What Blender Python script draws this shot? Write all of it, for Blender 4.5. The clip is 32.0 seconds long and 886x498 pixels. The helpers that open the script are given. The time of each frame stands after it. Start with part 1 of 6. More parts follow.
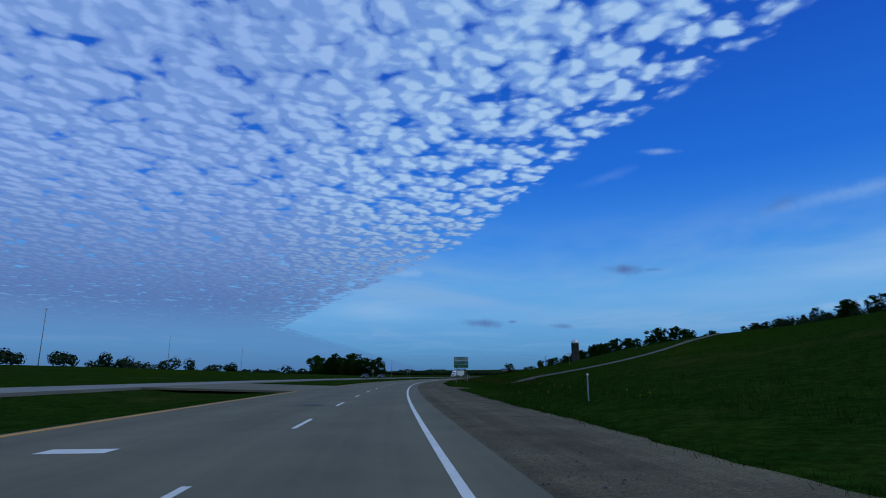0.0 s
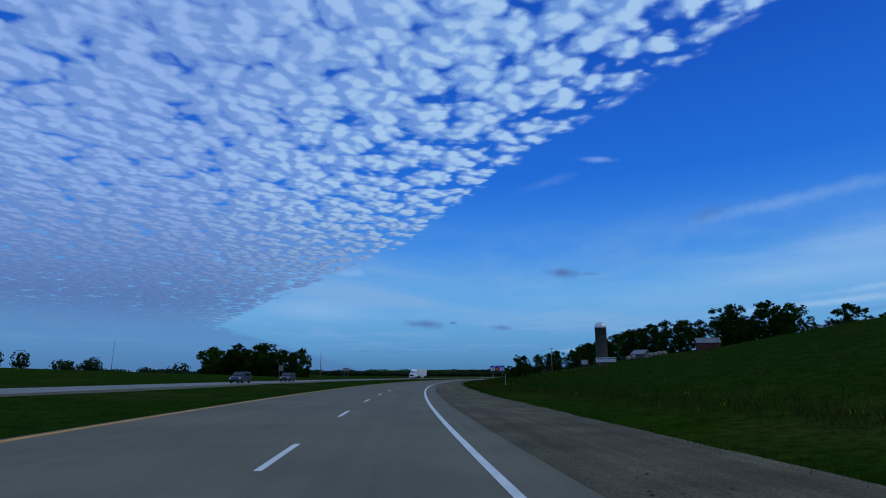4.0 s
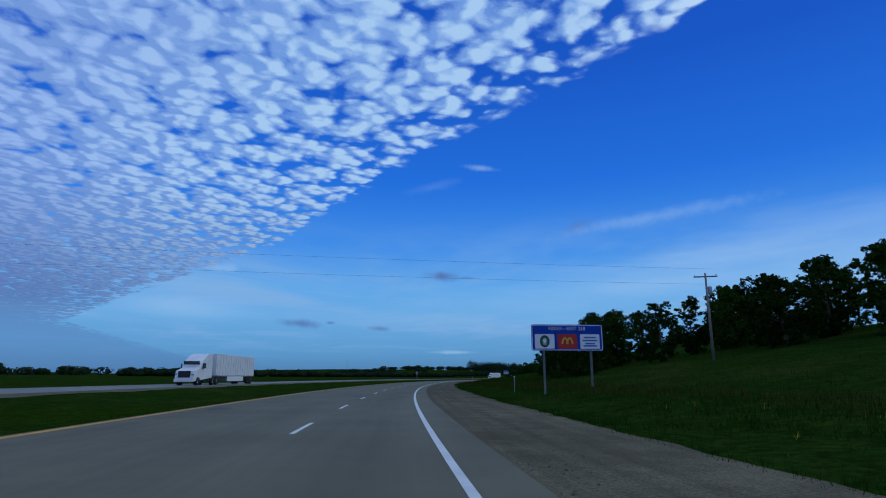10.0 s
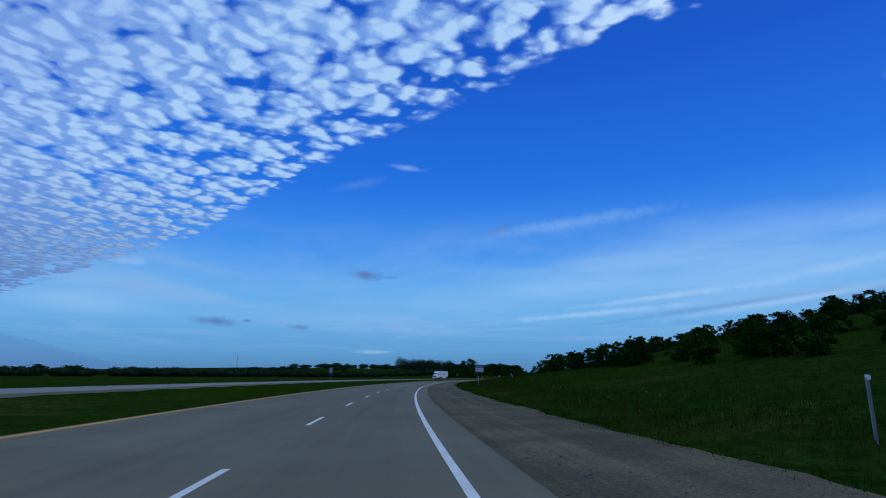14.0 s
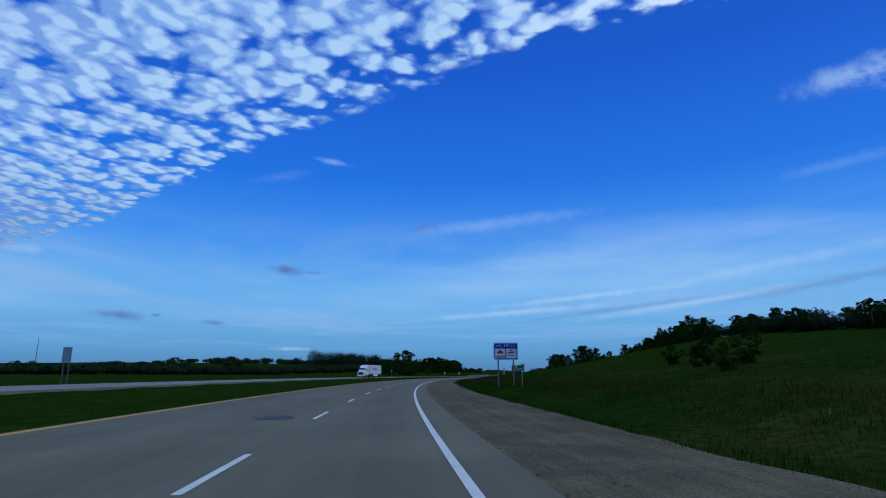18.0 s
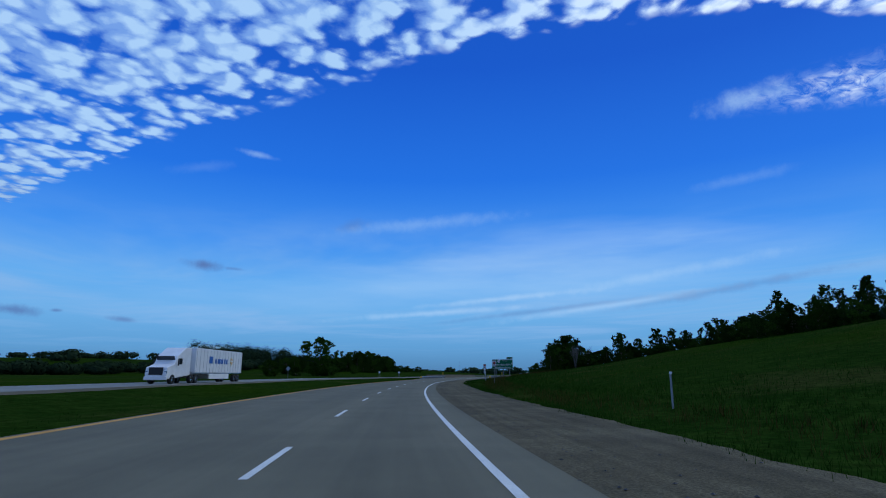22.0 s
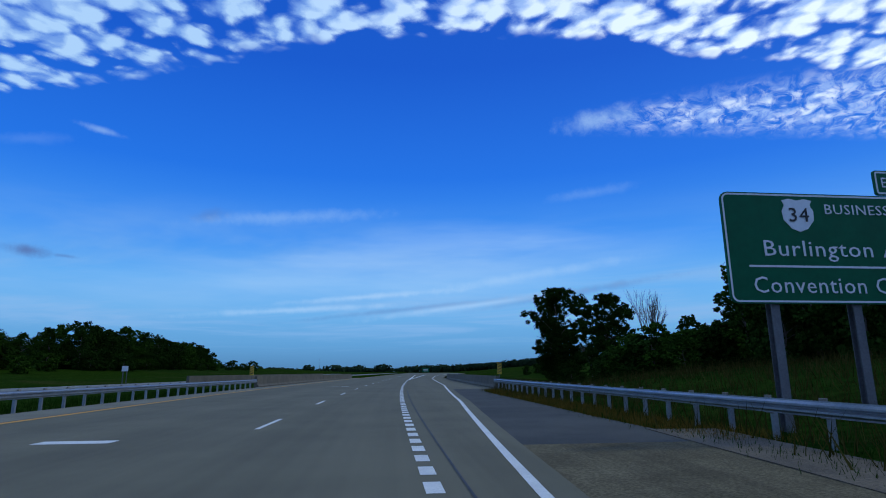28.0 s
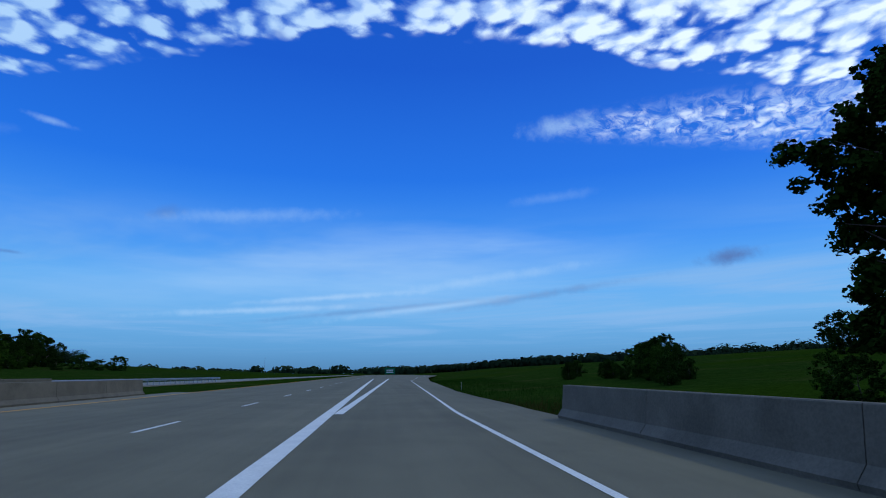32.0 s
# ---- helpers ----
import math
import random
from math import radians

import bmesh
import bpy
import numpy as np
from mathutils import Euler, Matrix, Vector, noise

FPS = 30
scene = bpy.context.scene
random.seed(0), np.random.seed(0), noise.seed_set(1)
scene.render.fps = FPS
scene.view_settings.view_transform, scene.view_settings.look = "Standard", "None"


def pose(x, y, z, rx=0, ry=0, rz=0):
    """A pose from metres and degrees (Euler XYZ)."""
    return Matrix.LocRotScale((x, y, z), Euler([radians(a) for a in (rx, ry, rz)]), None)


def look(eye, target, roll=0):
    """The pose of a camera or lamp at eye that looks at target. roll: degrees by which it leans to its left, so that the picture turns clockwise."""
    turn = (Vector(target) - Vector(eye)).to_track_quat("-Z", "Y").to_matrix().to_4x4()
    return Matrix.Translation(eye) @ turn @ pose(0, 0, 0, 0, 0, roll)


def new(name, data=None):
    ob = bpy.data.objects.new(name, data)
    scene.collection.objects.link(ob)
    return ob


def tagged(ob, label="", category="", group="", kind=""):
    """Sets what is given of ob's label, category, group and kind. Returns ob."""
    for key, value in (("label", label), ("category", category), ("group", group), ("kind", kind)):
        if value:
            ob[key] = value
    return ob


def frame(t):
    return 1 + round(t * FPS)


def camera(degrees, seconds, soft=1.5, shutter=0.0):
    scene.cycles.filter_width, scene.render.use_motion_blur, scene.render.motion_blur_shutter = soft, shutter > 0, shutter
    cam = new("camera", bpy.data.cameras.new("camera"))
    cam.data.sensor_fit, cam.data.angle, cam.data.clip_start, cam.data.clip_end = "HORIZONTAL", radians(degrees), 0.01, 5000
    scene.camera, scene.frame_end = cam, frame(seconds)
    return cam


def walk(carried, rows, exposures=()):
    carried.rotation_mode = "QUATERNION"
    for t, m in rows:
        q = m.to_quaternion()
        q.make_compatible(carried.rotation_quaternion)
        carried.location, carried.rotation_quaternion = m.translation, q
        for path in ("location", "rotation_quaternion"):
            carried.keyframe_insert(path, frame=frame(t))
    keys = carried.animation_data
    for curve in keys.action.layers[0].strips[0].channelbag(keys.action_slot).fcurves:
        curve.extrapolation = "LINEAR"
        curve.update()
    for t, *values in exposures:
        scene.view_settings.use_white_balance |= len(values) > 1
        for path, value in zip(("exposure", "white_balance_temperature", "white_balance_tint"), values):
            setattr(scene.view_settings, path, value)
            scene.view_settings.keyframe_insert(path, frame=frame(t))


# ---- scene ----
# The camera: carried in a car along the right lane of a divided highway.
cam = camera(76.0, 32.0, soft=1.05)
ROWS = [
    (0.0, 0.11, 0.01, 1.45, 102.57, 0.09, 0.34),
    (0.5, -1.35, 14.51, 1.45, 102.50, 0.10, -0.03),
    (1.0, -2.69, 29.03, 1.45, 102.45, 0.10, -0.51),
    (1.5, -3.89, 43.57, 1.45, 102.44, 0.11, -1.13),
    (2.0, -4.94, 58.13, 1.45, 102.48, 0.11, -1.87),
    (2.5, -5.81, 72.71, 1.45, 102.54, 0.10, -2.69),
    (3.0, -6.46, 87.29, 1.45, 102.58, 0.09, -3.59),
    (3.5, -6.86, 101.90, 1.45, 102.61, 0.08, -4.55),
    (4.0, -6.99, 116.52, 1.45, 102.63, 0.04, -5.60),
    (4.5, -6.82, 131.15, 1.45, 102.67, 0.01, -6.85),
    (5.0, -6.35, 145.78, 1.44, 102.70, -0.02, -8.12),
    (5.5, -5.59, 160.40, 1.45, 102.71, -0.06, -9.21),
    (6.0, -4.56, 175.02, 1.45, 102.71, -0.04, -10.22),
    (6.5, -3.28, 189.63, 1.44, 102.70, -0.03, -11.14),
    (7.0, -1.75, 204.23, 1.45, 102.69, -0.02, -12.01),
    (7.5, 0.04, 218.80, 1.45, 102.71, -0.03, -12.87),
    (8.0, 2.04, 233.36, 1.44, 102.73, -0.03, -13.77),
    (8.5, 4.29, 247.89, 1.45, 102.73, -0.04, -14.73),
    (9.0, 6.78, 262.40, 1.45, 102.73, -0.04, -15.76),
    (9.5, 9.53, 276.90, 1.45, 102.73, -0.04, -16.80),
    (10.0, 12.54, 291.35, 1.45, 102.73, -0.04, -17.79),
    (10.5, 15.79, 305.78, 1.45, 102.75, -0.05, -18.73),
    (11.0, 19.28, 320.17, 1.45, 102.75, -0.05, -19.64),
    (11.5, 22.99, 334.52, 1.45, 102.72, -0.05, -20.57),
    (12.0, 26.96, 348.83, 1.45, 102.68, -0.04, -21.57),
    (12.5, 31.18, 363.09, 1.45, 102.67, -0.04, -22.61),
    (13.0, 35.66, 377.28, 1.45, 102.71, -0.03, -23.65),
    (13.5, 40.42, 391.41, 1.45, 102.74, -0.03, -24.66),
    (14.0, 45.43, 405.48, 1.45, 102.72, -0.03, -25.62),
    (14.5, 50.68, 419.48, 1.45, 102.66, -0.02, -26.57),
    (15.0, 56.18, 433.42, 1.45, 102.61, -0.02, -27.50),
    (15.5, 61.94, 447.29, 1.45, 102.58, -0.02, -28.41),
    (16.0, 67.92, 461.08, 1.45, 102.58, -0.01, -29.32),
    (16.5, 74.13, 474.78, 1.44, 102.58, -0.01, -30.31),
    (17.0, 80.58, 488.39, 1.44, 102.56, -0.01, -31.32),
    (17.5, 87.26, 501.87, 1.44, 102.52, 0.00, -32.37),
    (18.0, 94.19, 515.25, 1.44, 102.47, 0.00, -33.42),
    (18.5, 101.34, 528.50, 1.44, 102.42, 0.00, -34.38),
    (19.0, 108.69, 541.64, 1.45, 102.41, 0.01, -35.28),
    (19.5, 116.26, 554.67, 1.45, 102.41, 0.01, -36.11),
    (20.0, 124.00, 567.60, 1.45, 102.42, 0.01, -36.95),
    (20.5, 131.96, 580.40, 1.45, 102.42, 0.02, -37.83),
    (21.0, 140.11, 593.08, 1.45, 102.42, 0.02, -38.79),
    (21.5, 148.50, 605.62, 1.45, 102.43, 0.01, -39.81),
    (22.0, 157.12, 617.99, 1.45, 102.45, -0.00, -40.91),
    (22.5, 165.99, 630.19, 1.45, 102.46, -0.01, -42.04),
    (23.0, 175.11, 642.20, 1.45, 102.45, -0.02, -43.18),
    (23.5, 184.51, 654.02, 1.45, 102.45, -0.04, -44.32),
    (24.0, 194.18, 665.61, 1.45, 102.45, -0.10, -45.45),
    (24.5, 204.07, 676.95, 1.44, 102.42, -0.05, -46.61),
    (25.0, 214.11, 687.97, 1.45, 102.36, 0.04, -47.73),
    (25.5, 224.12, 698.56, 1.45, 102.31, 0.11, -48.81),
    (26.0, 234.13, 708.73, 1.45, 102.25, 0.19, -49.86),
    (26.5, 244.25, 718.60, 1.45, 102.19, 0.24, -50.95),
    (27.0, 254.48, 728.13, 1.45, 102.15, 0.29, -52.16),
    (27.5, 264.80, 737.35, 1.45, 102.18, 0.34, -53.43),
    (28.0, 275.17, 746.29, 1.45, 102.23, 0.40, -54.54),
    (28.5, 285.63, 754.98, 1.46, 102.31, 0.44, -55.60),
    (29.0, 296.13, 763.45, 1.45, 102.37, 0.41, -56.26),
    (29.5, 306.69, 771.79, 1.45, 102.40, 0.30, -56.74),
    (30.0, 317.32, 780.04, 1.45, 102.40, 0.25, -57.04),
    (30.5, 328.02, 788.24, 1.45, 102.39, 0.24, -57.37),
    (31.0, 338.76, 796.38, 1.45, 102.38, 0.24, -57.58),
    (31.5, 349.50, 804.45, 1.45, 102.38, 0.25, -57.98),
    (32.0, 360.31, 812.44, 1.45, 102.40, 0.25, -58.42),
]
walk(cam, [(t, pose(x, y, z, p, r, w)) for t, x, y, z, p, r, w in ROWS], [(0, -1.38), (6, -1.35), (10, -1.3), (14, -1.22), (20, -1.20), (26, -1.15), (32, -1.14)])

# ---------------------------------------------------------------- small helpers
PI = math.pi


def part(name, bm, material, parent=None, label=""):
    """Links a bmesh as one mesh object, under a thing or a part where one is given."""
    me = bpy.data.meshes.new(name)
    bm.to_mesh(me)
    bm.free()
    me.materials.append(material)
    ob = new(name, me)
    if parent is not None:
        ob.parent = parent
    if label:
        ob["label"] = label
    return ob


def shared(name, me, parent, m=None, label=""):
    ob = new(name, me)
    ob.parent = parent
    if m is not None:
        ob.matrix_basis = m
    if label:
        ob["label"] = label
    return ob


def empty(name, m, label, category, group="", kind=""):
    ob = new(name)
    ob.empty_display_size = 0.3
    ob.matrix_basis = m
    return tagged(ob, label, category, group, kind)


def raw(name, verts, faces, material, smooth=False):
    me = bpy.data.meshes.new(name)
    me.from_pydata(verts, [], faces)
    me.materials.append(material)
    if smooth:
        for p in me.polygons:
            p.use_smooth = True
    me.update()
    return me


def box(bm, x0, x1, y0, y1, z0, z1, bevel=0.0, m=None):
    g = bmesh.ops.create_cube(bm, size=1.0)["verts"]
    for v in g:
        v.co = Vector(((x0 + x1) / 2 + v.co.x * (x1 - x0), (y0 + y1) / 2 + v.co.y * (y1 - y0), (z0 + z1) / 2 + v.co.z * (z1 - z0)))
    if bevel:
        es = list({e for v in g for e in v.link_edges})
        r = bmesh.ops.bevel(bm, geom=es, offset=bevel, segments=2, affect="EDGES", profile=0.5)
        g = list({v for f in r["faces"] for v in f.verts} | {v for v in g if v.is_valid})
    if m is not None:
        for v in g:
            v.co = m @ v.co
    return g


def tube(bm, a, b, r0, r1, n=8, caps=True):
    """A tapered round bar from a to b."""
    a, b = Vector(a), Vector(b)
    d = b - a
    q = d.to_track_quat("Z", "Y").to_matrix()
    rings = []
    for p, r in ((a, r0), (b, r1)):
        rings.append([bm.verts.new(p + q @ Vector((math.cos(2 * PI * i / n) * r, math.sin(2 * PI * i / n) * r, 0))) for i in range(n)])
    for i in range(n):
        f = bm.faces.new((rings[0][i], rings[0][(i + 1) % n], rings[1][(i + 1) % n], rings[1][i]))
        f.smooth = True
    if caps:
        bm.faces.new(rings[0][::-1])
        bm.faces.new(rings[1])


def lathe(bm, prof, n=24, smooth=True):
    """Turns a list of (radius, height) round the upright axis."""
    rings = [[bm.verts.new((math.cos(2 * PI * i / n) * r, math.sin(2 * PI * i / n) * r, z)) for i in range(n)] for r, z in prof]
    for a, b in zip(rings, rings[1:]):
        for i in range(n):
            bm.faces.new((a[i], a[(i + 1) % n], b[(i + 1) % n], b[i])).smooth = smooth


def slab(bm, outline, z0, z1):
    """An upright prism over an outline of (x, y)."""
    lo = [bm.verts.new((x, y, z0)) for x, y in outline]
    hi = [bm.verts.new((x, y, z1)) for x, y in outline]
    n = len(lo)
    bm.faces.new(lo[::-1])
    bm.faces.new(hi)
    for i in range(n):
        bm.faces.new((lo[i], lo[(i + 1) % n], hi[(i + 1) % n], hi[i]))


# ---------------------------------------------------------------- world: sky and its cloud sheet
def N(tree, kind, loc=(0, 0), **kw):
    n = tree.nodes.new(kind)
    for k, v in kw.items():
        n.inputs[int(k[1:])].default_value = v
    return n


class G:
    """A thin wrapper for writing node arithmetic."""

    def __init__(self, tree):
        self.t = tree

    def put(self, sock, v):
        if isinstance(v, (int, float)):
            sock.default_value = v
        elif isinstance(v, (tuple, list)):
            sock.default_value = v
        else:
            self.t.links.new(v, sock)

    def math(self, op, a, b=0.0, c=0.0, clamp=False):
        n = self.t.nodes.new("ShaderNodeMath")
        n.operation, n.use_clamp = op, clamp
        for s, v in zip(n.inputs, (a, b, c)):
            self.put(s, v)
        return n.outputs[0]

    def step(self, v, lo, hi, a=0.0, b=1.0, kind="SMOOTHSTEP"):
        n = self.t.nodes.new("ShaderNodeMapRange")
        n.interpolation_type = kind
        for s, x in zip(n.inputs, (v, lo, hi, a, b)):
            self.put(s, x)
        return n.outputs[0]

    def mix(self, f, a, b, kind="MIX"):
        n = self.t.nodes.new("ShaderNodeMixRGB")
        n.blend_type = kind
        for s, x in zip(n.inputs, (f, a, b)):
            if isinstance(x, tuple) and len(x) == 3:
                x = (*x, 1)
            self.put(s, x)
        return n.outputs[0]

    def noise(self, vec, scale, detail=3.0, rough=0.55, dist=0.0):
        n = self.t.nodes.new("ShaderNodeTexNoise")
        if vec is not None:
            self.t.links.new(vec, n.inputs["Vector"])
        n.inputs["Scale"].default_value, n.inputs["Detail"].default_value = scale, detail
        n.inputs["Roughness"].default_value, n.inputs["Distortion"].default_value = rough, dist
        return n

    def voronoi(self, vec, scale, feature="F1", smooth=0.4, rand=1.0):
        n = self.t.nodes.new("ShaderNodeTexVoronoi")
        n.feature = feature
        n.voronoi_dimensions = "2D"
        self.t.links.new(vec, n.inputs["Vector"])
        n.inputs["Scale"].default_value, n.inputs["Randomness"].default_value = scale, rand
        if feature == "SMOOTH_F1":
            n.inputs["Smoothness"].default_value = smooth
        return n

    def ramp(self, v, stops, kind="LINEAR"):
        n = self.t.nodes.new("ShaderNodeValToRGB")
        n.color_ramp.interpolation = kind
        while len(n.color_ramp.elements) < len(stops):
            n.color_ramp.elements.new(0.5)
        for e, (p, c) in zip(n.color_ramp.elements, stops):
            e.position = p
            e.color = (c, c, c, 1) if isinstance(c, (int, float)) else (*c, 1)
        self.put(n.inputs[0], v)
        return n.outputs[0]

    def vec(self, x, y, z=0.0):
        n = self.t.nodes.new("ShaderNodeCombineXYZ")
        for s, v in zip(n.inputs, (x, y, z)):
            self.put(s, v)
        return n.outputs[0]


SUN_AZ, SUN_EL = -112.0, 44.0     # degrees; azimuth counted anticlockwise from +y
SKY_GAIN = 2.15

world = bpy.data.worlds.new("world")
scene.world = world
world.use_nodes = True
wt = world.node_tree
wt.nodes.clear()
g = G(wt)
tc = wt.nodes.new("ShaderNodeTexCoord")
sep = wt.nodes.new("ShaderNodeSeparateXYZ")
wt.links.new(tc.outputs["Generated"], sep.inputs[0])
dx, dy, dz = sep.outputs
up = g.math("MAXIMUM", dz, 0.012)
px, py = g.math("DIVIDE", dx, up), g.math("DIVIDE", dy, up)
plan = g.vec(px, py)
sky = wt.nodes.new("ShaderNodeTexSky")
sky.sky_type, sky.sun_disc = "NISHITA", False
sky.sun_elevation, sky.sun_rotation = radians(SUN_EL), radians(-SUN_AZ)
sky.altitude, sky.air_density, sky.dust_density, sky.ozone_density = 250, 1.0, 0.6, 3.0
clear = g.ramp(g.math("MULTIPLY", dz, 1.0), [
    (0.0, (0.075, 0.23, 0.47)), (0.045, (0.115, 0.37, 0.73)), (0.10, (0.16, 0.47, 0.90)), (0.15, (0.13, 0.45, 0.96)),
    (0.22, (0.052, 0.31, 0.96)), (0.33, (0.016, 0.185, 0.85)), (0.50, (0.008, 0.11, 0.67)), (1.0, (0.006, 0.06, 0.42))])
nish = g.mix(1.0, sky.outputs[0], (0.05, 0.05, 0.05), "MULTIPLY")
clear = g.mix(0.06, clear, nish)
# thin streaks of high haze low over the horizon
streak = g.noise(g.vec(g.math("MULTIPLY", px, 0.32), g.math("MULTIPLY", py, 0.22), 3.0), 1.0, 5, 0.6, 0.6)
haze = g.math("MULTIPLY", g.step(streak.outputs["Fac"], 0.42, 0.72), g.math("MULTIPLY", g.step(dz, 0.02, 0.10), g.step(dz, 0.30, 0.15)))
clear = g.mix(g.math("MULTIPLY", haze, 0.75), clear, (0.27, 0.50, 0.86))
# the edge of the sheet, as x over y on the cloud's level
edge_pts = [(-3.0, 4.6), (-0.9, 2.95), (-0.29, 2.43), (0.03, 2.08), (0.21, 1.90), (0.46, 1.64), (0.75, 1.37), (1.08, 1.12), (1.42, 0.98),
            (1.78, 0.87), (2.34, 0.63), (3.02, 0.45), (4.31, 0.12), (5.9, -0.62), (8.25, -1.74), (12.0, -3.4)]
er = g.ramp(g.step(py, -3.0, 12.0, kind="LINEAR"), [((y + 3) / 15, (x + 4) / 9) for y, x in edge_pts])
edge = g.math("SUBTRACT", g.math("MULTIPLY", er, 9.0), 4.0)
wob = g.noise(plan, 5.0, 3, 0.6)
inside = g.math("SUBTRACT", edge, px)
inside = g.math("ADD", inside, g.math("MULTIPLY", g.math("SUBTRACT", wob.outputs["Fac"], 0.5), 0.24))
reach = g.math("DIVIDE", 1.0, g.math("ADD", up, 0.03))
cloud = g.vec(g.math("MULTIPLY", dx, reach), g.math("MULTIPLY", dy, reach))
warp = g.noise(cloud, 5.0, 2, 0.5)


def moved(by):
    n = wt.nodes.new("ShaderNodeVectorMath")
    n.operation = "MULTIPLY_ADD"
    wt.links.new(warp.outputs["Color"], n.inputs[0])
    n.inputs[1].default_value = (0.085, 0.085, 0.0)
    a = wt.nodes.new("ShaderNodeVectorMath")
    a.operation = "ADD"
    wt.links.new(cloud, a.inputs[0])
    a.inputs[1].default_value = by
    wt.links.new(a.outputs[0], n.inputs[2])
    return n.outputs[0]


def heap(vec):
    """Heaped little clouds: two sizes of cells and some fraying."""
    one, two = g.voronoi(vec, 8.2, "SMOOTH_F1", 0.32), g.voronoi(vec, 18.0, "SMOOTH_F1", 0.30)
    fray = g.noise(vec, 26.0, 5, 0.66)
    v = g.math("SUBTRACT", 1.03, g.math("MULTIPLY", one.outputs["Distance"], 0.92))
    v = g.math("SUBTRACT", v, g.math("MULTIPLY", two.outputs["Distance"], 0.46))
    return g.math("ADD", v, g.math("MULTIPLY", g.math("SUBTRACT", fray.outputs["Fac"], 0.5), 0.46))


puff0 = heap(moved((0.0, 0.0, 0.0)))
puff_sun = heap(moved((-math.sin(radians(SUN_AZ)) * 0.035, math.cos(radians(SUN_AZ)) * 0.035, 0.0)))
big = g.noise(plan, 2.6, 3, 0.55)
puff = g.math("ADD", puff0, g.math("MULTIPLY", g.math("SUBTRACT", big.outputs["Fac"], 0.5), 0.10))
relief_c = g.math("SUBTRACT", puff0, puff_sun)
depth = g.step(inside, 0.0, 1.7, kind="LINEAR")
need = g.ramp(depth, [(0.0, 0.43), (0.03, 0.34), (0.12, 0.27), (0.3, 0.17), (0.6, 0.02), (1.0, -0.18)])
cover = g.step(g.math("SUBTRACT", puff, need), -0.10, 0.28)
cover = g.math("MULTIPLY", cover, g.step(inside, -0.03, 0.05))
cover = g.math("MAXIMUM", cover, g.math("MULTIPLY", g.step(dz, 0.16, 0.06), g.step(inside, 0.0, 0.8)))
cover = g.math("MULTIPLY", cover, g.step(dz, 0.045, 0.13, 0.35, 1.0))
# a feathered bank of thinner cloud apart from the sheet
fx, fy = g.math("SUBTRACT", px, 2.45), g.math("SUBTRACT", py, 0.05)
along = g.math("ADD", g.math("MULTIPLY", fx, 0.42), g.math("MULTIPLY", fy, -0.91))
across = g.math("ADD", g.math("MULTIPLY", fx, 0.91), g.math("MULTIPLY", fy, 0.42))
bank = g.math("SUBTRACT", g.math("ADD", 0.02, g.math("MULTIPLY", g.step(along, -0.85, 0.9, kind="LINEAR"), 0.42)), g.math("ABSOLUTE", across))
bank = g.math("MULTIPLY", g.step(bank, -0.14, 0.16), g.math("MULTIPLY", g.step(along, -0.9, -0.5), g.step(along, 2.4, 1.2)))
wisp = g.noise(g.vec(g.math("MULTIPLY", px, 9.0), g.math("MULTIPLY", py, 16.0)), 1.0, 5, 0.65, 0.8)
bank = g.math("MULTIPLY", bank, g.step(wisp.outputs["Fac"], 0.36, 0.66))
cover = g.math("MAXIMUM", cover, g.math("MULTIPLY", bank, 0.85))
tone = g.math("ADD", g.step(puff, 0.18, 0.95, 0.0, 0.94), g.math("MULTIPLY", relief_c, 1.7), clamp=True)
lit = g.mix(tone, (0.185, 0.375, 0.85), (0.425, 0.665, 1.0))
far_tone = g.mix(g.step(depth, 0.4, 1.0), lit, g.mix(tone, (0.195, 0.36, 0.80), (0.32, 0.51, 0.96)))
near_sun = g.math("ADD", g.math("MULTIPLY", dx, -math.sin(radians(SUN_AZ))), g.math("MULTIPLY", dy, math.cos(radians(SUN_AZ))))
bright = g.mix(g.step(near_sun, 0.1, 0.8), far_tone, g.mix(1.0, far_tone, (2.0, 1.52, 1.2), "MULTIPLY"))
low = g.mix(g.step(dz, 0.34, 0.05), bright, (0.095, 0.195, 0.48))
full = g.mix(cover, clear, low)
# lone scraps of cloud: azimuth (anticlockwise), elevation, half width, half height, tilt, strength, colour
GREY, PALE = (0.10, 0.19, 0.46), (0.42, 0.66, 0.98)
fine = g.noise(tc.outputs["Generated"], 34.0, 5, 0.65)
ragged = g.math("MULTIPLY", g.math("SUBTRACT", fine.outputs["Fac"], 0.5), 1.9)
long_n = g.noise(g.vec(dx, dy, g.math("MULTIPLY", dz, 7.0)), 3.0, 4, 0.55)
soft_rag = g.math("MULTIPLY", g.math("SUBTRACT", long_n.outputs["Fac"], 0.5), 1.8)


def toward(v):
    n = wt.nodes.new("ShaderNodeVectorMath")
    n.operation = "DOT_PRODUCT"
    wt.links.new(tc.outputs["Generated"], n.inputs[0])
    n.inputs[1].default_value = v
    return n.outputs["Value"]


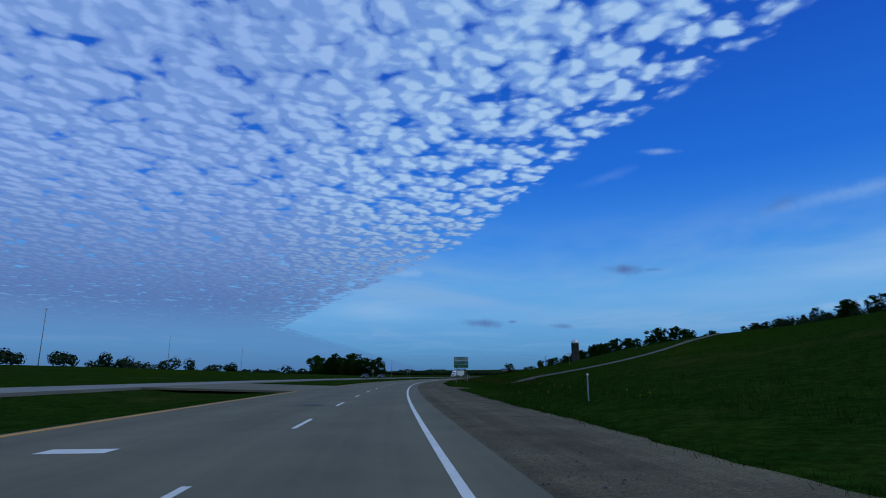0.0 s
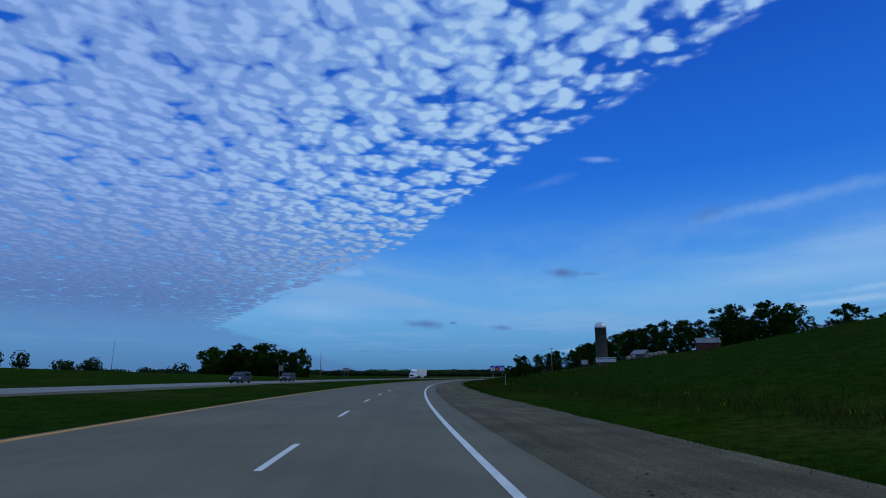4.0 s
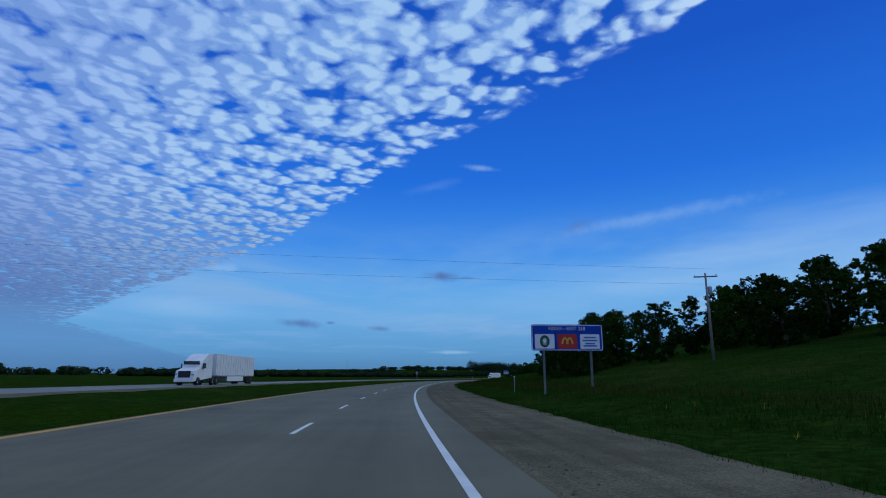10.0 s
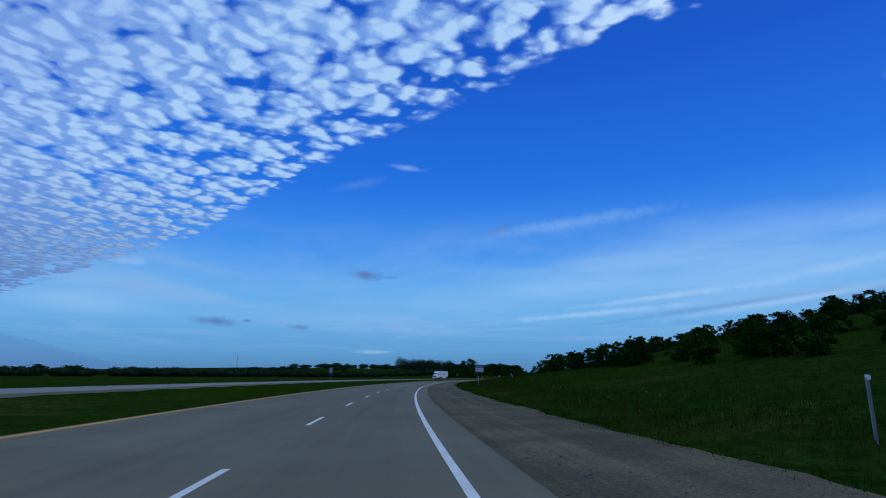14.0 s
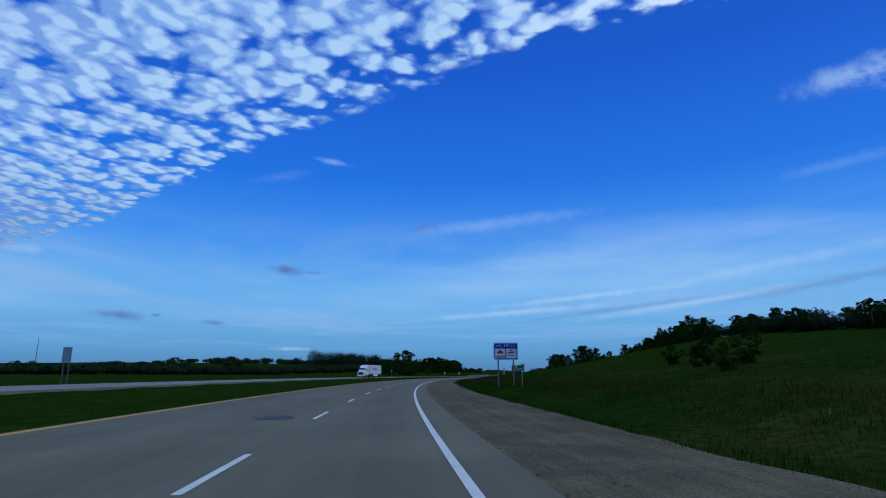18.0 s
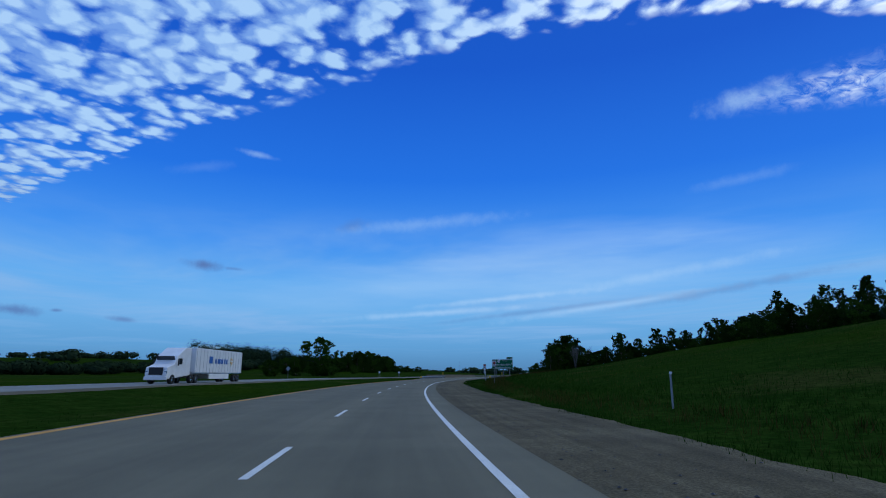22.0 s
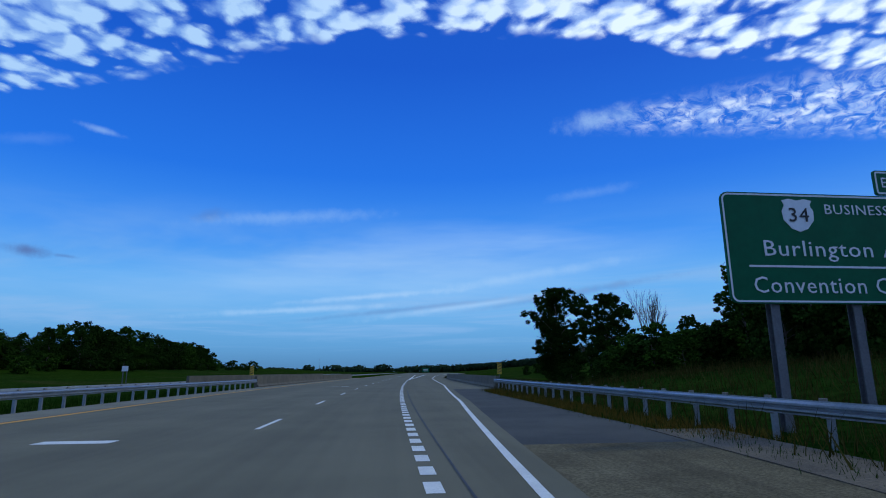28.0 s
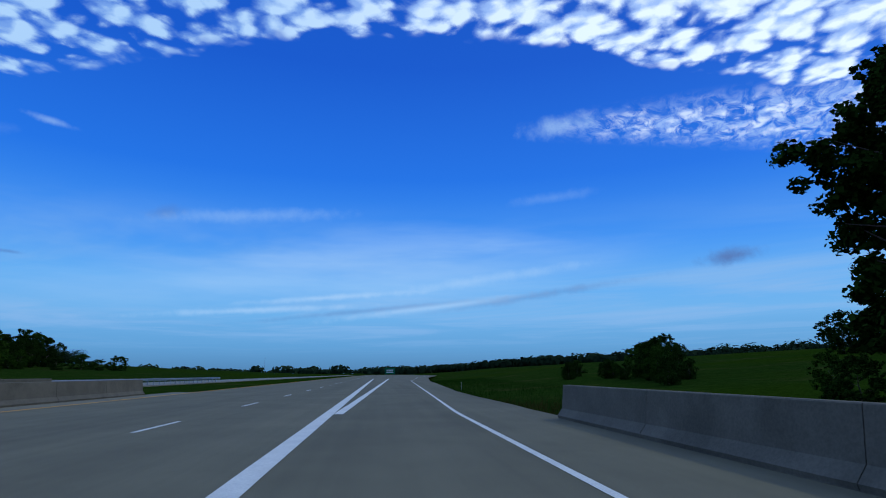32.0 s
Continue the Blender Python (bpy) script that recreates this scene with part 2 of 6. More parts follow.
for az, el, hw, hh, tilt, k, tint in (
        (-17.7, 10.0, 1.5, 0.45, -4, 0.9, GREY), (-20.3, 9.8, 0.9, 0.15, -3, 0.5, GREY), (-3.5, 5.1, 1.9, 0.4, -3, 0.8, GREY), (-6.6, 5.2, 0.45, 0.14, 0, 0.7, GREY), (-11.5, 4.7, 1.1, 0.22, -4, 0.6, GREY),
        (-86.0, 10.3, 2.4, 0.7, 6, 0.9, GREY), (-31.5, 14.6, 1.6, 0.6, 12, 0.35, GREY), (-21.8, 20.8, 1.6, 0.28, -8, 0.4, PALE), (-16.8, 19.0, 2.4, 0.45, 14, 0.1, PALE), (-39.0, 15.0, 8.0, 0.6, 6, 0.26, PALE),
        (3.9, 10.1, 1.6, 0.4, 0, 0.4, PALE), (-19.0, 2.4, 2.2, 0.16, 0, 0.5, PALE), (-70.0, 17.2, 4.0, 0.5, 5, 0.16, PALE), (-71.0, 24.0, 3.2, 0.9, 6, 0.55, PALE), (7.0, 6.4, 5.5, 1.3, -4, 0.35, PALE),
        (-40.0, 6.0, 9.0, 0.30, 4, 0.6, PALE), (-47.0, 7.4, 8.0, 0.28, 5, 0.6, PALE), (-58.0, 6.6, 10.0, 0.35, 7, 0.55, PALE), (-62.0, 9.2, 9.0, 0.5, 8, 0.4, PALE), (-52.0, 6.3, 11.0, 0.25, 6, 0.35, GREY), (-68.0, 7.6, 9.0, 0.4, 8, 0.4, GREY),
        (-50.0, 12.0, 14.0, 2.0, 8, 0.36, PALE), (-38.0, 9.0, 18.0, 2.4, 4, 0.44, PALE), (-60.0, 9.5, 16.0, 2.4, 6, 0.34, PALE)):
    a, e, ti = radians(az), radians(el), radians(tilt)
    c = Vector((-math.sin(a) * math.cos(e), math.cos(a) * math.cos(e), math.sin(e)))
    rt = Vector((math.cos(a), math.sin(a), 0.0))
    vt = rt.cross(c)
    r2, v2 = rt * math.cos(ti) + vt * math.sin(ti), vt * math.cos(ti) - rt * math.sin(ti)
    qa, qb = g.math("DIVIDE", toward(r2), radians(hw)), g.math("DIVIDE", toward(v2), radians(hh))
    rr = g.math("SQRT", g.math("ADD", g.math("MULTIPLY", qa, qa), g.math("MULTIPLY", qb, qb)))
    m = g.step(g.math("ADD", rr, ragged if hh < 1.0 else soft_rag), 1.5, -0.1)
    m = g.math("MULTIPLY", m, g.step(toward(c), 0.5, 0.6))
    full = g.mix(g.math("MULTIPLY", m, k), full, tint)
bg = wt.nodes.new("ShaderNodeBackground")
wt.links.new(full, bg.inputs[0])
bg.inputs[1].default_value = SKY_GAIN
wo = wt.nodes.new("ShaderNodeOutputWorld")
wt.links.new(bg.outputs[0], wo.inputs[0])

sun = bpy.data.lights.new("sun", "SUN")
sun.energy, sun.angle, sun.color = 1.1, radians(3.0), (0.95, 1.0, 0.72)
sun_ob = new("sun", sun)
sd = Vector((-math.sin(radians(SUN_AZ)) * math.cos(radians(SUN_EL)), math.cos(radians(SUN_AZ)) * math.cos(radians(SUN_EL)), math.sin(radians(SUN_EL))))
sun_ob.matrix_basis = look(sd * 100, (0, 0, 0))


# ---------------------------------------------------------------- materials
def mat(name, colour, rough=0.8, metal=0.0, scale=2.0, vary=0.25, fine_scale=30.0, fine_vary=0.2, bump=0.15, coord="Object", rand=0.0, spec=0.5, stain=None, bump_dist=0.02):
    """A surface with variation at two scales and a fine relief."""
    m = bpy.data.materials.new(name)
    m.use_nodes = True
    t = m.node_tree
    q = G(t)
    b = t.nodes["Principled BSDF"]
    c = t.nodes.new("ShaderNodeTexCoord")
    n1, n2 = q.noise(c.outputs[coord], scale, 4, 0.6), q.noise(c.outputs[coord], fine_scale, 3, 0.6)
    lo, hi = tuple(x * (1 - vary) for x in colour), tuple(min(1, x * (1 + vary)) for x in colour)
    col = q.mix(q.step(n1.outputs["Fac"], 0.3, 0.7), lo, hi)
    if stain:
        n3 = q.noise(c.outputs[coord], scale * 0.37, 5, 0.65)
        col = q.mix(q.math("MULTIPLY", q.step(n3.outputs["Fac"], 0.5, 0.68), 0.8), col, stain)
    k = q.step(n2.outputs["Fac"], 0.25, 0.75, 1 - fine_vary, 1 + fine_vary)
    v = t.nodes.new("ShaderNodeVectorMath")
    v.operation = "SCALE"
    t.links.new(col, v.inputs[0])
    t.links.new(k, v.inputs["Scale"])
    col = v.outputs[0]
    if rand:
        oi = t.nodes.new("ShaderNodeObjectInfo")
        v2 = t.nodes.new("ShaderNodeVectorMath")
        v2.operation = "SCALE"
        t.links.new(col, v2.inputs[0])
        t.links.new(q.step(oi.outputs["Random"], 0, 1, 1 - rand, 1 + rand, "LINEAR"), v2.inputs["Scale"])
        col = v2.outputs[0]
    t.links.new(col, b.inputs["Base Color"])
    b.inputs["Roughness"].default_value, b.inputs["Metallic"].default_value = rough, metal
    b.inputs["Specular IOR Level"].default_value = spec
    if bump:
        bn = t.nodes.new("ShaderNodeBump")
        bn.inputs["Strength"].default_value, bn.inputs["Distance"].default_value = bump, bump_dist
        t.links.new(n2.outputs["Fac"], bn.inputs["Height"])
        t.links.new(bn.outputs[0], b.inputs["Normal"])
    return m


M_ROAD = mat("concrete_pavement", (0.150, 0.134, 0.086), 0.9, spec=0.18, scale=0.25, vary=0.10, fine_scale=60, fine_vary=0.14, bump=0.2, stain=(0.128, 0.114, 0.074))


def wear_bands(m, amount, path):
    """Long streaks along the lanes: wheel paths and the paler strips between them, by distance across the road."""
    t = m.node_tree
    q = G(t)
    b = t.nodes["Principled BSDF"]
    col = b.inputs["Base Color"].links[0].from_socket
    uv = t.nodes.new("ShaderNodeUVMap")
    uv.uv_map = "lane"
    sp = t.nodes.new("ShaderNodeSeparateXYZ")
    t.links.new(uv.outputs[0], sp.inputs[0])
    a, s = sp.outputs[0], sp.outputs[1]
    fine = q.noise(q.vec(q.math("MULTIPLY", a, 2.2), q.math("MULTIPLY", s, 0.03)), 1.0, 4, 0.6)
    broad = q.noise(q.vec(q.math("MULTIPLY", a, 0.35), q.math("MULTIPLY", s, 0.012), 4.0), 1.0, 3, 0.55)
    k = q.math("ADD", q.step(fine.outputs["Fac"], 0.3, 0.7, 1 - amount, 1 + amount), q.step(broad.outputs["Fac"], 0.3, 0.7, -amount, amount))
    if path:
        # paler between the lanes, darker down the middle of each
        wave = q.math("COSINE", q.math("MULTIPLY", a, 2 * PI / 3.7))
        k = q.math("ADD", k, q.math("MULTIPLY", wave, path))
    v = t.nodes.new("ShaderNodeVectorMath")
    v.operation = "SCALE"
    t.links.new(col, v.inputs[0])
    t.links.new(k, v.inputs["Scale"])
    t.links.new(v.outputs[0], b.inputs["Base Color"])


wear_bands(M_ROAD, 0.06, 0.05)
M_EXIT = mat("pale_concrete", (0.20, 0.183, 0.13), 0.9, spec=0.18, scale=0.3, vary=0.10, fine_scale=60, fine_vary=0.12, bump=0.2)
M_FAR_ROAD = mat("far_pavement", (0.19, 0.178, 0.145), 0.85, scale=0.2, vary=0.1, fine_scale=40, fine_vary=0.1, bump=0.1)
M_SHOULDER = mat("gravelly_asphalt", (0.120, 0.098, 0.056), 0.95, spec=0.08, scale=0.5, vary=0.22, fine_scale=22, fine_vary=0.38, bump=0.6, stain=(0.085, 0.068, 0.037), bump_dist=0.03)
M_ASPHALT = mat("old_asphalt", (0.074, 0.072, 0.062), 0.9, spec=0.15, scale=0.4, vary=0.15, fine_scale=45, fine_vary=0.25, bump=0.35, stain=(0.05, 0.05, 0.047))
M_DIRT = mat("bare_dirt", (0.10, 0.075, 0.045), 0.95, scale=0.9, vary=0.3, fine_scale=14, fine_vary=0.3, bump=0.7, bump_dist=0.04)
wear_bands(M_SHOULDER, 0.16, 0.0)
M_WHITE = mat("white_paint", (0.70, 0.67, 0.59), 0.6, scale=1.3, vary=0.08, fine_scale=35, fine_vary=0.13, bump=0.1)
M_YELLOW = mat("yellow_paint", (0.60, 0.26, 0.012), 0.7, scale=0.9, vary=0.18, fine_scale=30, fine_vary=0.2, bump=0.1)
M_PATCH = mat("tar_patch", (0.035, 0.035, 0.035), 0.7, scale=2, vary=0.3, fine_scale=40, fine_vary=0.3, bump=0.4)
M_GRAVEL = mat("gravel", (0.115, 0.10, 0.072), 0.95, scale=3, vary=0.25, rand=0.3)
M_BARK = mat("bark", (0.085, 0.065, 0.05), 0.9, scale=4, vary=0.3, fine_scale=25, fine_vary=0.35, bump=0.8)
M_DEADWOOD = mat("bleached_wood", (0.11, 0.10, 0.09), 0.85, scale=4, vary=0.2, fine_scale=25, fine_vary=0.2, bump=0.4)
M_STEEL = mat("galvanised_steel", (0.36, 0.375, 0.40), 0.42, 0.8, scale=1.5, vary=0.12, fine_scale=18, fine_vary=0.12, bump=0.05)
M_SIGNPOST = mat("dull_steel_post", (0.17, 0.17, 0.175), 0.6, 0.5, scale=1.5, vary=0.15, fine_scale=18, fine_vary=0.15, bump=0.05)
M_POST = mat("weathered_post", (0.22, 0.19, 0.16), 0.85, scale=3, vary=0.2, fine_scale=20, fine_vary=0.25, bump=0.3)
M_OLDWOOD = mat("grey_old_wood", (0.095, 0.083, 0.068), 0.9, scale=3, vary=0.25, fine_scale=20, fine_vary=0.25, bump=0.3)
M_GREEN = mat("sign_green", (0.003, 0.115, 0.050), 0.5, spec=0.15, scale=0.8, vary=0.10, fine_scale=6, fine_vary=0.06, bump=0)
M_BLUE = mat("sign_blue", (0.006, 0.055, 0.34), 0.5, spec=0.15, scale=0.8, vary=0.08, fine_scale=6, fine_vary=0.06, bump=0)
M_SIGNWHITE = mat("sign_white", (0.78, 0.79, 0.80), 0.45, scale=1.2, vary=0.04, fine_scale=8, fine_vary=0.04, bump=0)
M_BLACK = mat("black_paint", (0.014, 0.014, 0.015), 0.5, scale=3, vary=0.2, bump=0)
M_ORANGE = mat("sign_orange", (0.80, 0.10, 0.025), 0.45, scale=1.2, vary=0.06, bump=0)
M_SIGNYEL = mat("sign_yellow", (0.72, 0.43, 0.02), 0.45, scale=2, vary=0.08, bump=0)
M_RED = mat("sign_red", (0.50, 0.02, 0.015), 0.5, scale=2, vary=0.08, bump=0)
M_BARRIER = mat("barrier_concrete", (0.145, 0.128, 0.098), 0.9, spec=0.15, scale=0.7, vary=0.14, fine_scale=18, fine_vary=0.12, bump=0.25, stain=(0.095, 0.085, 0.065))
M_SILO = mat("silo_staves", (0.12, 0.105, 0.09), 0.9, scale=1.2, vary=0.2, fine_scale=9, fine_vary=0.2, bump=0.3, stain=(0.07, 0.06, 0.055))
M_DOME = mat("dome_metal", (0.62, 0.62, 0.60), 0.45, 0.55, scale=0.8, vary=0.12, fine_scale=6, fine_vary=0.1, bump=0.1)
M_BARN = mat("barn_board", (0.10, 0.032, 0.026), 0.9, scale=1.2, vary=0.3, fine_scale=15, fine_vary=0.25, bump=0.3)
M_TIN = mat("roof_tin", (0.20, 0.20, 0.20), 0.45, 0.6, scale=0.9, vary=0.18, fine_scale=10, fine_vary=0.12, bump=0.1, stain=(0.25, 0.15, 0.10))
M_WHITEPAINT = mat("white_body", (0.76, 0.76, 0.75), 0.45, scale=0.8, vary=0.06, fine_scale=9, fine_vary=0.05, bump=0.02)
M_GLASS = mat("dark_glass", (0.02, 0.025, 0.03), 0.08, scale=1, vary=0.1, bump=0)
M_RUBBER = mat("rubber", (0.02, 0.02, 0.02), 0.85, scale=6, vary=0.2, bump=0.2)
M_CHROME = mat("bright_metal", (0.60, 0.61, 0.62), 0.25, 0.95, scale=2, vary=0.08, bump=0)
M_CARGREY = mat("dark_car_paint", (0.03, 0.033, 0.04), 0.3, 0.2, scale=1, vary=0.1, bump=0)
M_LOGOBLUE = mat("livery_blue", (0.02, 0.12, 0.42), 0.5, scale=2, vary=0.06, bump=0)
M_LOGOYEL = mat("livery_yellow", (0.75, 0.42, 0.03), 0.5, scale=2, vary=0.06, bump=0)
M_LOGOGREEN = mat("logo_green", (0.02, 0.16, 0.08), 0.5, scale=2, vary=0.06, bump=0)
M_LOGOLIME = mat("logo_lime", (0.22, 0.42, 0.05), 0.5, scale=2, vary=0.06, bump=0)
M_WIRE = mat("wire", (0.05, 0.05, 0.055), 0.6, scale=3, bump=0)


def leaf_mat(name, a, b):
    m = bpy.data.materials.new(name)
    m.use_nodes = True
    t = m.node_tree
    q = G(t)
    bs = t.nodes["Principled BSDF"]
    geo = t.nodes.new("ShaderNodeNewGeometry")
    oi = t.nodes.new("ShaderNodeObjectInfo")
    r = q.math("FRACT", q.math("ADD", geo.outputs["Random Per Island"], q.math("MULTIPLY", oi.outputs["Random"], 0.7)))
    col = q.mix(q.step(r, 0, 1, kind="LINEAR"), a, b)
    v = t.nodes.new("ShaderNodeVectorMath")
    v.operation = "SCALE"
    t.links.new(col, v.inputs[0])
    t.links.new(q.step(oi.outputs["Random"], 0, 1, 0.75, 1.25, "LINEAR"), v.inputs["Scale"])
    t.links.new(v.outputs[0], bs.inputs["Base Color"])
    bs.inputs["Roughness"].default_value = 0.65
    bs.inputs["Specular IOR Level"].default_value = 0.0
    return m


M_LEAF = leaf_mat("leaves", (0.012, 0.029, 0.005), (0.032, 0.064, 0.010))
M_LEAF_LIGHT = leaf_mat("light_leaves", (0.020, 0.050, 0.006), (0.042, 0.084, 0.010))
# bluer than the near leaves: distance haze put into the leaf colour
M_HAZE_LEAF = leaf_mat("haze_tinted_leaves", (0.013, 0.026, 0.014), (0.029, 0.050, 0.022))
M_GRASS = leaf_mat("grass_blades", (0.0093, 0.0363, 0.0034), (0.0220, 0.0588, 0.0058))
M_DRYGRASS = leaf_mat("dry_grass_blades", (0.0432, 0.0380, 0.0081), (0.0864, 0.0691, 0.0173))
M_RUSTGRASS = leaf_mat("rusty_weeds", (0.10, 0.060, 0.010), (0.17, 0.10, 0.018))
M_FLOWER = leaf_mat("yellow_flowers", (0.45, 0.33, 0.02), (0.55, 0.42, 0.04))


def ground_mat():
    m = bpy.data.materials.new("grassland")
    m.use_nodes = True
    t = m.node_tree
    q = G(t)
    b = t.nodes["Principled BSDF"]
    c = t.nodes.new("ShaderNodeTexCoord")
    o = c.outputs["Object"]
    n1, n2, n3, n4 = q.noise(o, 0.06, 5, 0.65), q.noise(o, 0.5, 5, 0.7), q.noise(o, 2.6, 5, 0.75), q.noise(o, 0.012, 3, 0.5)
    col = q.mix(q.step(n2.outputs["Fac"], 0.3, 0.7), (0.009, 0.028, 0.0036), (0.021, 0.044, 0.0062))
    col = q.mix(q.math("MULTIPLY", q.step(n1.outputs["Fac"], 0.52, 0.68), 0.65), col, (0.044, 0.047, 0.013))
    col = q.mix(q.math("MULTIPLY", q.step(n4.outputs["Fac"], 0.5, 0.62), 0.45), col, (0.019, 0.041, 0.0014))
    v = t.nodes.new("ShaderNodeVectorMath")
    v.operation = "SCALE"
    t.links.new(col, v.inputs[0])
    t.links.new(q.step(n3.outputs["Fac"], 0.3, 0.7, 0.55, 1.40), v.inputs["Scale"])
    t.links.new(v.outputs[0], b.inputs["Base Color"])
    b.inputs["Roughness"].default_value = 0.95
    b.inputs["Specular IOR Level"].default_value = 0.0
    bn = t.nodes.new("ShaderNodeBump")
    bn.inputs["Strength"].default_value, bn.inputs["Distance"].default_value = 0.7, 0.12
    t.links.new(n3.outputs["Fac"], bn.inputs["Height"])
    t.links.new(bn.outputs[0], b.inputs["Normal"])
    return m


M_GROUND = ground_mat()

# ---------------------------------------------------------------- the highway's line
# Headings every 30 m along the line between the two lanes, degrees anticlockwise from +y.
HEAD = [5.92, 4.85, 3.33, 1.54, -0.45, -2.61, -4.59, -6.44, -8.45, -10.52, -12.63, -14.49, -16.46, -18.48, -20.54, -22.54, -24.4, -26.29, -28.21, -30.16, -32.09, -34.11, -35.95, -38.02, -40.3, -42.74, -45.24, -47.42, -49.01, -50.2, -51.23, -51.96]
S_ARR = np.arange(-600.0, 4200.0, 2.0)
_h = np.radians(np.interp(S_ARR, np.arange(len(HEAD)) * 30.0, HEAD))
RX = np.concatenate([[0], np.cumsum(-np.sin((_h[1:] + _h[:-1]) / 2) * 2)])
RY = np.concatenate([[0], np.cumsum(np.cos((_h[1:] + _h[:-1]) / 2) * 2)])
_i0 = int(np.searchsorted(S_ARR, 0.0))
RX, RY = RX - RX[_i0] + -2.526, RY - RY[_i0] + -0.267


FAR_RISE = 0.4


def along_line(s):
    """Ground distance of a station: past the curve the stations lie a little closer together."""
    return s - 12.192 * np.interp(s, [765, 842, 870, 900, 960, 1000], [0.0, 0.32, 0.5, 0.75, 1.2, 1.3])


def heading(s):
    return float(np.interp(along_line(s), S_ARR, _h))


def lean(s):
    """How steeply the land inside the curve climbs away from the highway."""
    return np.interp(s, [-40, 60, 160, 720, 850], [0.02, 0.03, 0.04, 0.04, 0.0])


def road_z(s, u):
    """The highway's own level: the far carriageway lies a little higher."""
    return FAR_RISE * np.interp(s, [800, 900], [1.0, 0.4]) * np.clip((-np.asarray(u, float) - 11.0) / 10.0, 0, 1)


def R(s, u, z=0.0):
    """The place at s metres along the line and u metres to its right, z above the carriageway's plane."""
    h = heading(s)
    return Vector((float(np.interp(along_line(s), S_ARR, RX)) + math.cos(h) * u, float(np.interp(along_line(s), S_ARR, RY)) + math.sin(h) * u, float(road_z(s, u)) + z))


def relief(s, u):
    """The ground's height beside the highway, by station and side distance."""
    s, u = np.asarray(s, float), np.asarray(u, float)
    base = road_z(s, u) - 0.10
    late = np.clip((s - 868) / 40, 0, 1)
    # inner side: a shallow ditch, then a rise to the fields
    rise = np.interp(u, [7.0, 9.0, 11.0, 14.0, 22, 45, 75, 120, 220, 400, 900], [0, -0.06, -0.10, 0.30, 0.95, 2.6, 4.9, 6.5, 10, 14, 16])
    fall = np.interp(u, [7.0, 9.0, 13.0, 22, 45, 75, 120, 220, 400, 900], [0, -0.25, -1.3, -1.6, -0.6, 1.6, 5.0, 10, 14, 16])
    fold = 1.0 + 0.18 * np.sin(s / 61.0 + u / 90.0) + 0.12 * np.sin(s / 27.0 + 1.3)
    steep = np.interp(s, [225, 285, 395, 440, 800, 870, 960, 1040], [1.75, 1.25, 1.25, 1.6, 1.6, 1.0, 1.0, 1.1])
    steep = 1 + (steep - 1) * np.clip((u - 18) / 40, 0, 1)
    slope = rise * (1 - late) + fall * late
    slope = slope * np.where(slope < 0, np.interp(s, [822, 838, 878, 888], [1.0, 0.12, 0.12, 1.0]), 1.0)
    # level ground beside the exit lane's wide shoulder and the mouth of the farm track
    level = np.maximum(np.interp(s, [808, 828, 889, 896], [0.0, 1.0, 1.0, 0.0]), np.exp(-((s - 71.5) / 7.0) ** 2))
    slope = np.where(slope > 0, slope * (1 - level * np.clip((20 - u) / 5, 0, 1)), slope)
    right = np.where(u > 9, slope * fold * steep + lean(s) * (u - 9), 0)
    # median swale and the outer side
    med = -0.45 * np.interp(s, [825, 842], [1.0, 0.25]) * np.clip(1 - np.abs((u + 15.8) / 6.0), 0, 1)
    left = np.interp(-u, [33, 36, 42, 60, 120, 220, 300, 900], [0, -0.1, -0.1, 0.6, 3.0, 6.3, 8.3, 11])
    left = left * np.interp(s, [300, 430], [1.0, 0.3])
    left = left + np.clip((s - 840) / 120, 0, 1) * np.interp(-u, [40, 75, 150, 220, 400], [0, 2.0, 5, 8.5, 10])
    left = np.where(u < -33, left, 0) + np.where((u < -9.6) & (u > -22), med, 0)
    return base + right + left


def nearest(x, y):
    """Station and side distance of places, arrays in and out."""
    step = 3
    X, Y, H, SS = RX[::step], RY[::step], _h[::step], S_ARR[::step]
    so, uo = np.empty(len(x)), np.empty(len(x))
    for a in range(0, len(x), 4000):
        d = (x[a:a + 4000, None] - X) ** 2 + (y[a:a + 4000, None] - Y) ** 2
        i = d.argmin(1)
        ex, ey = x[a:a + 4000] - X[i], y[a:a + 4000] - Y[i]
        so[a:a + 4000] = SS[i] - np.sin(H[i]) * ex + np.cos(H[i]) * ey
        uo[a:a + 4000] = np.cos(H[i]) * ex + np.sin(H[i]) * ey
    return so, uo


def land_z(x, y):
    x, y = np.atleast_1d(np.asarray(x, float)), np.atleast_1d(np.asarray(y, float))
    s, u = nearest(x, y)
    far = np.clip((np.hypot(x - 150, y - 450) - 900) / 900, 0, 1)
    return relief(s, u) * (1 - far) + far * (1.5 + 2.5 * np.sin(x / 420.0) * np.cos(y / 530.0)) - 0.0


def on_land(s, u, sink=0.0):
    """A place on the ground itself."""
    p = R(s, u)
    return Vector((p.x, p.y, float(land_z([p.x], [p.y])[0]) - sink))


def axis(lo, hi, step, far):
    core = np.arange(lo, hi + 1, step)
    out = [step * 1.3]
    while sum(out) < far:
        out.append(out[-1] * 1.28)
    c = np.cumsum(out)
    return np.concatenate([lo - c[::-1], core, hi + c])


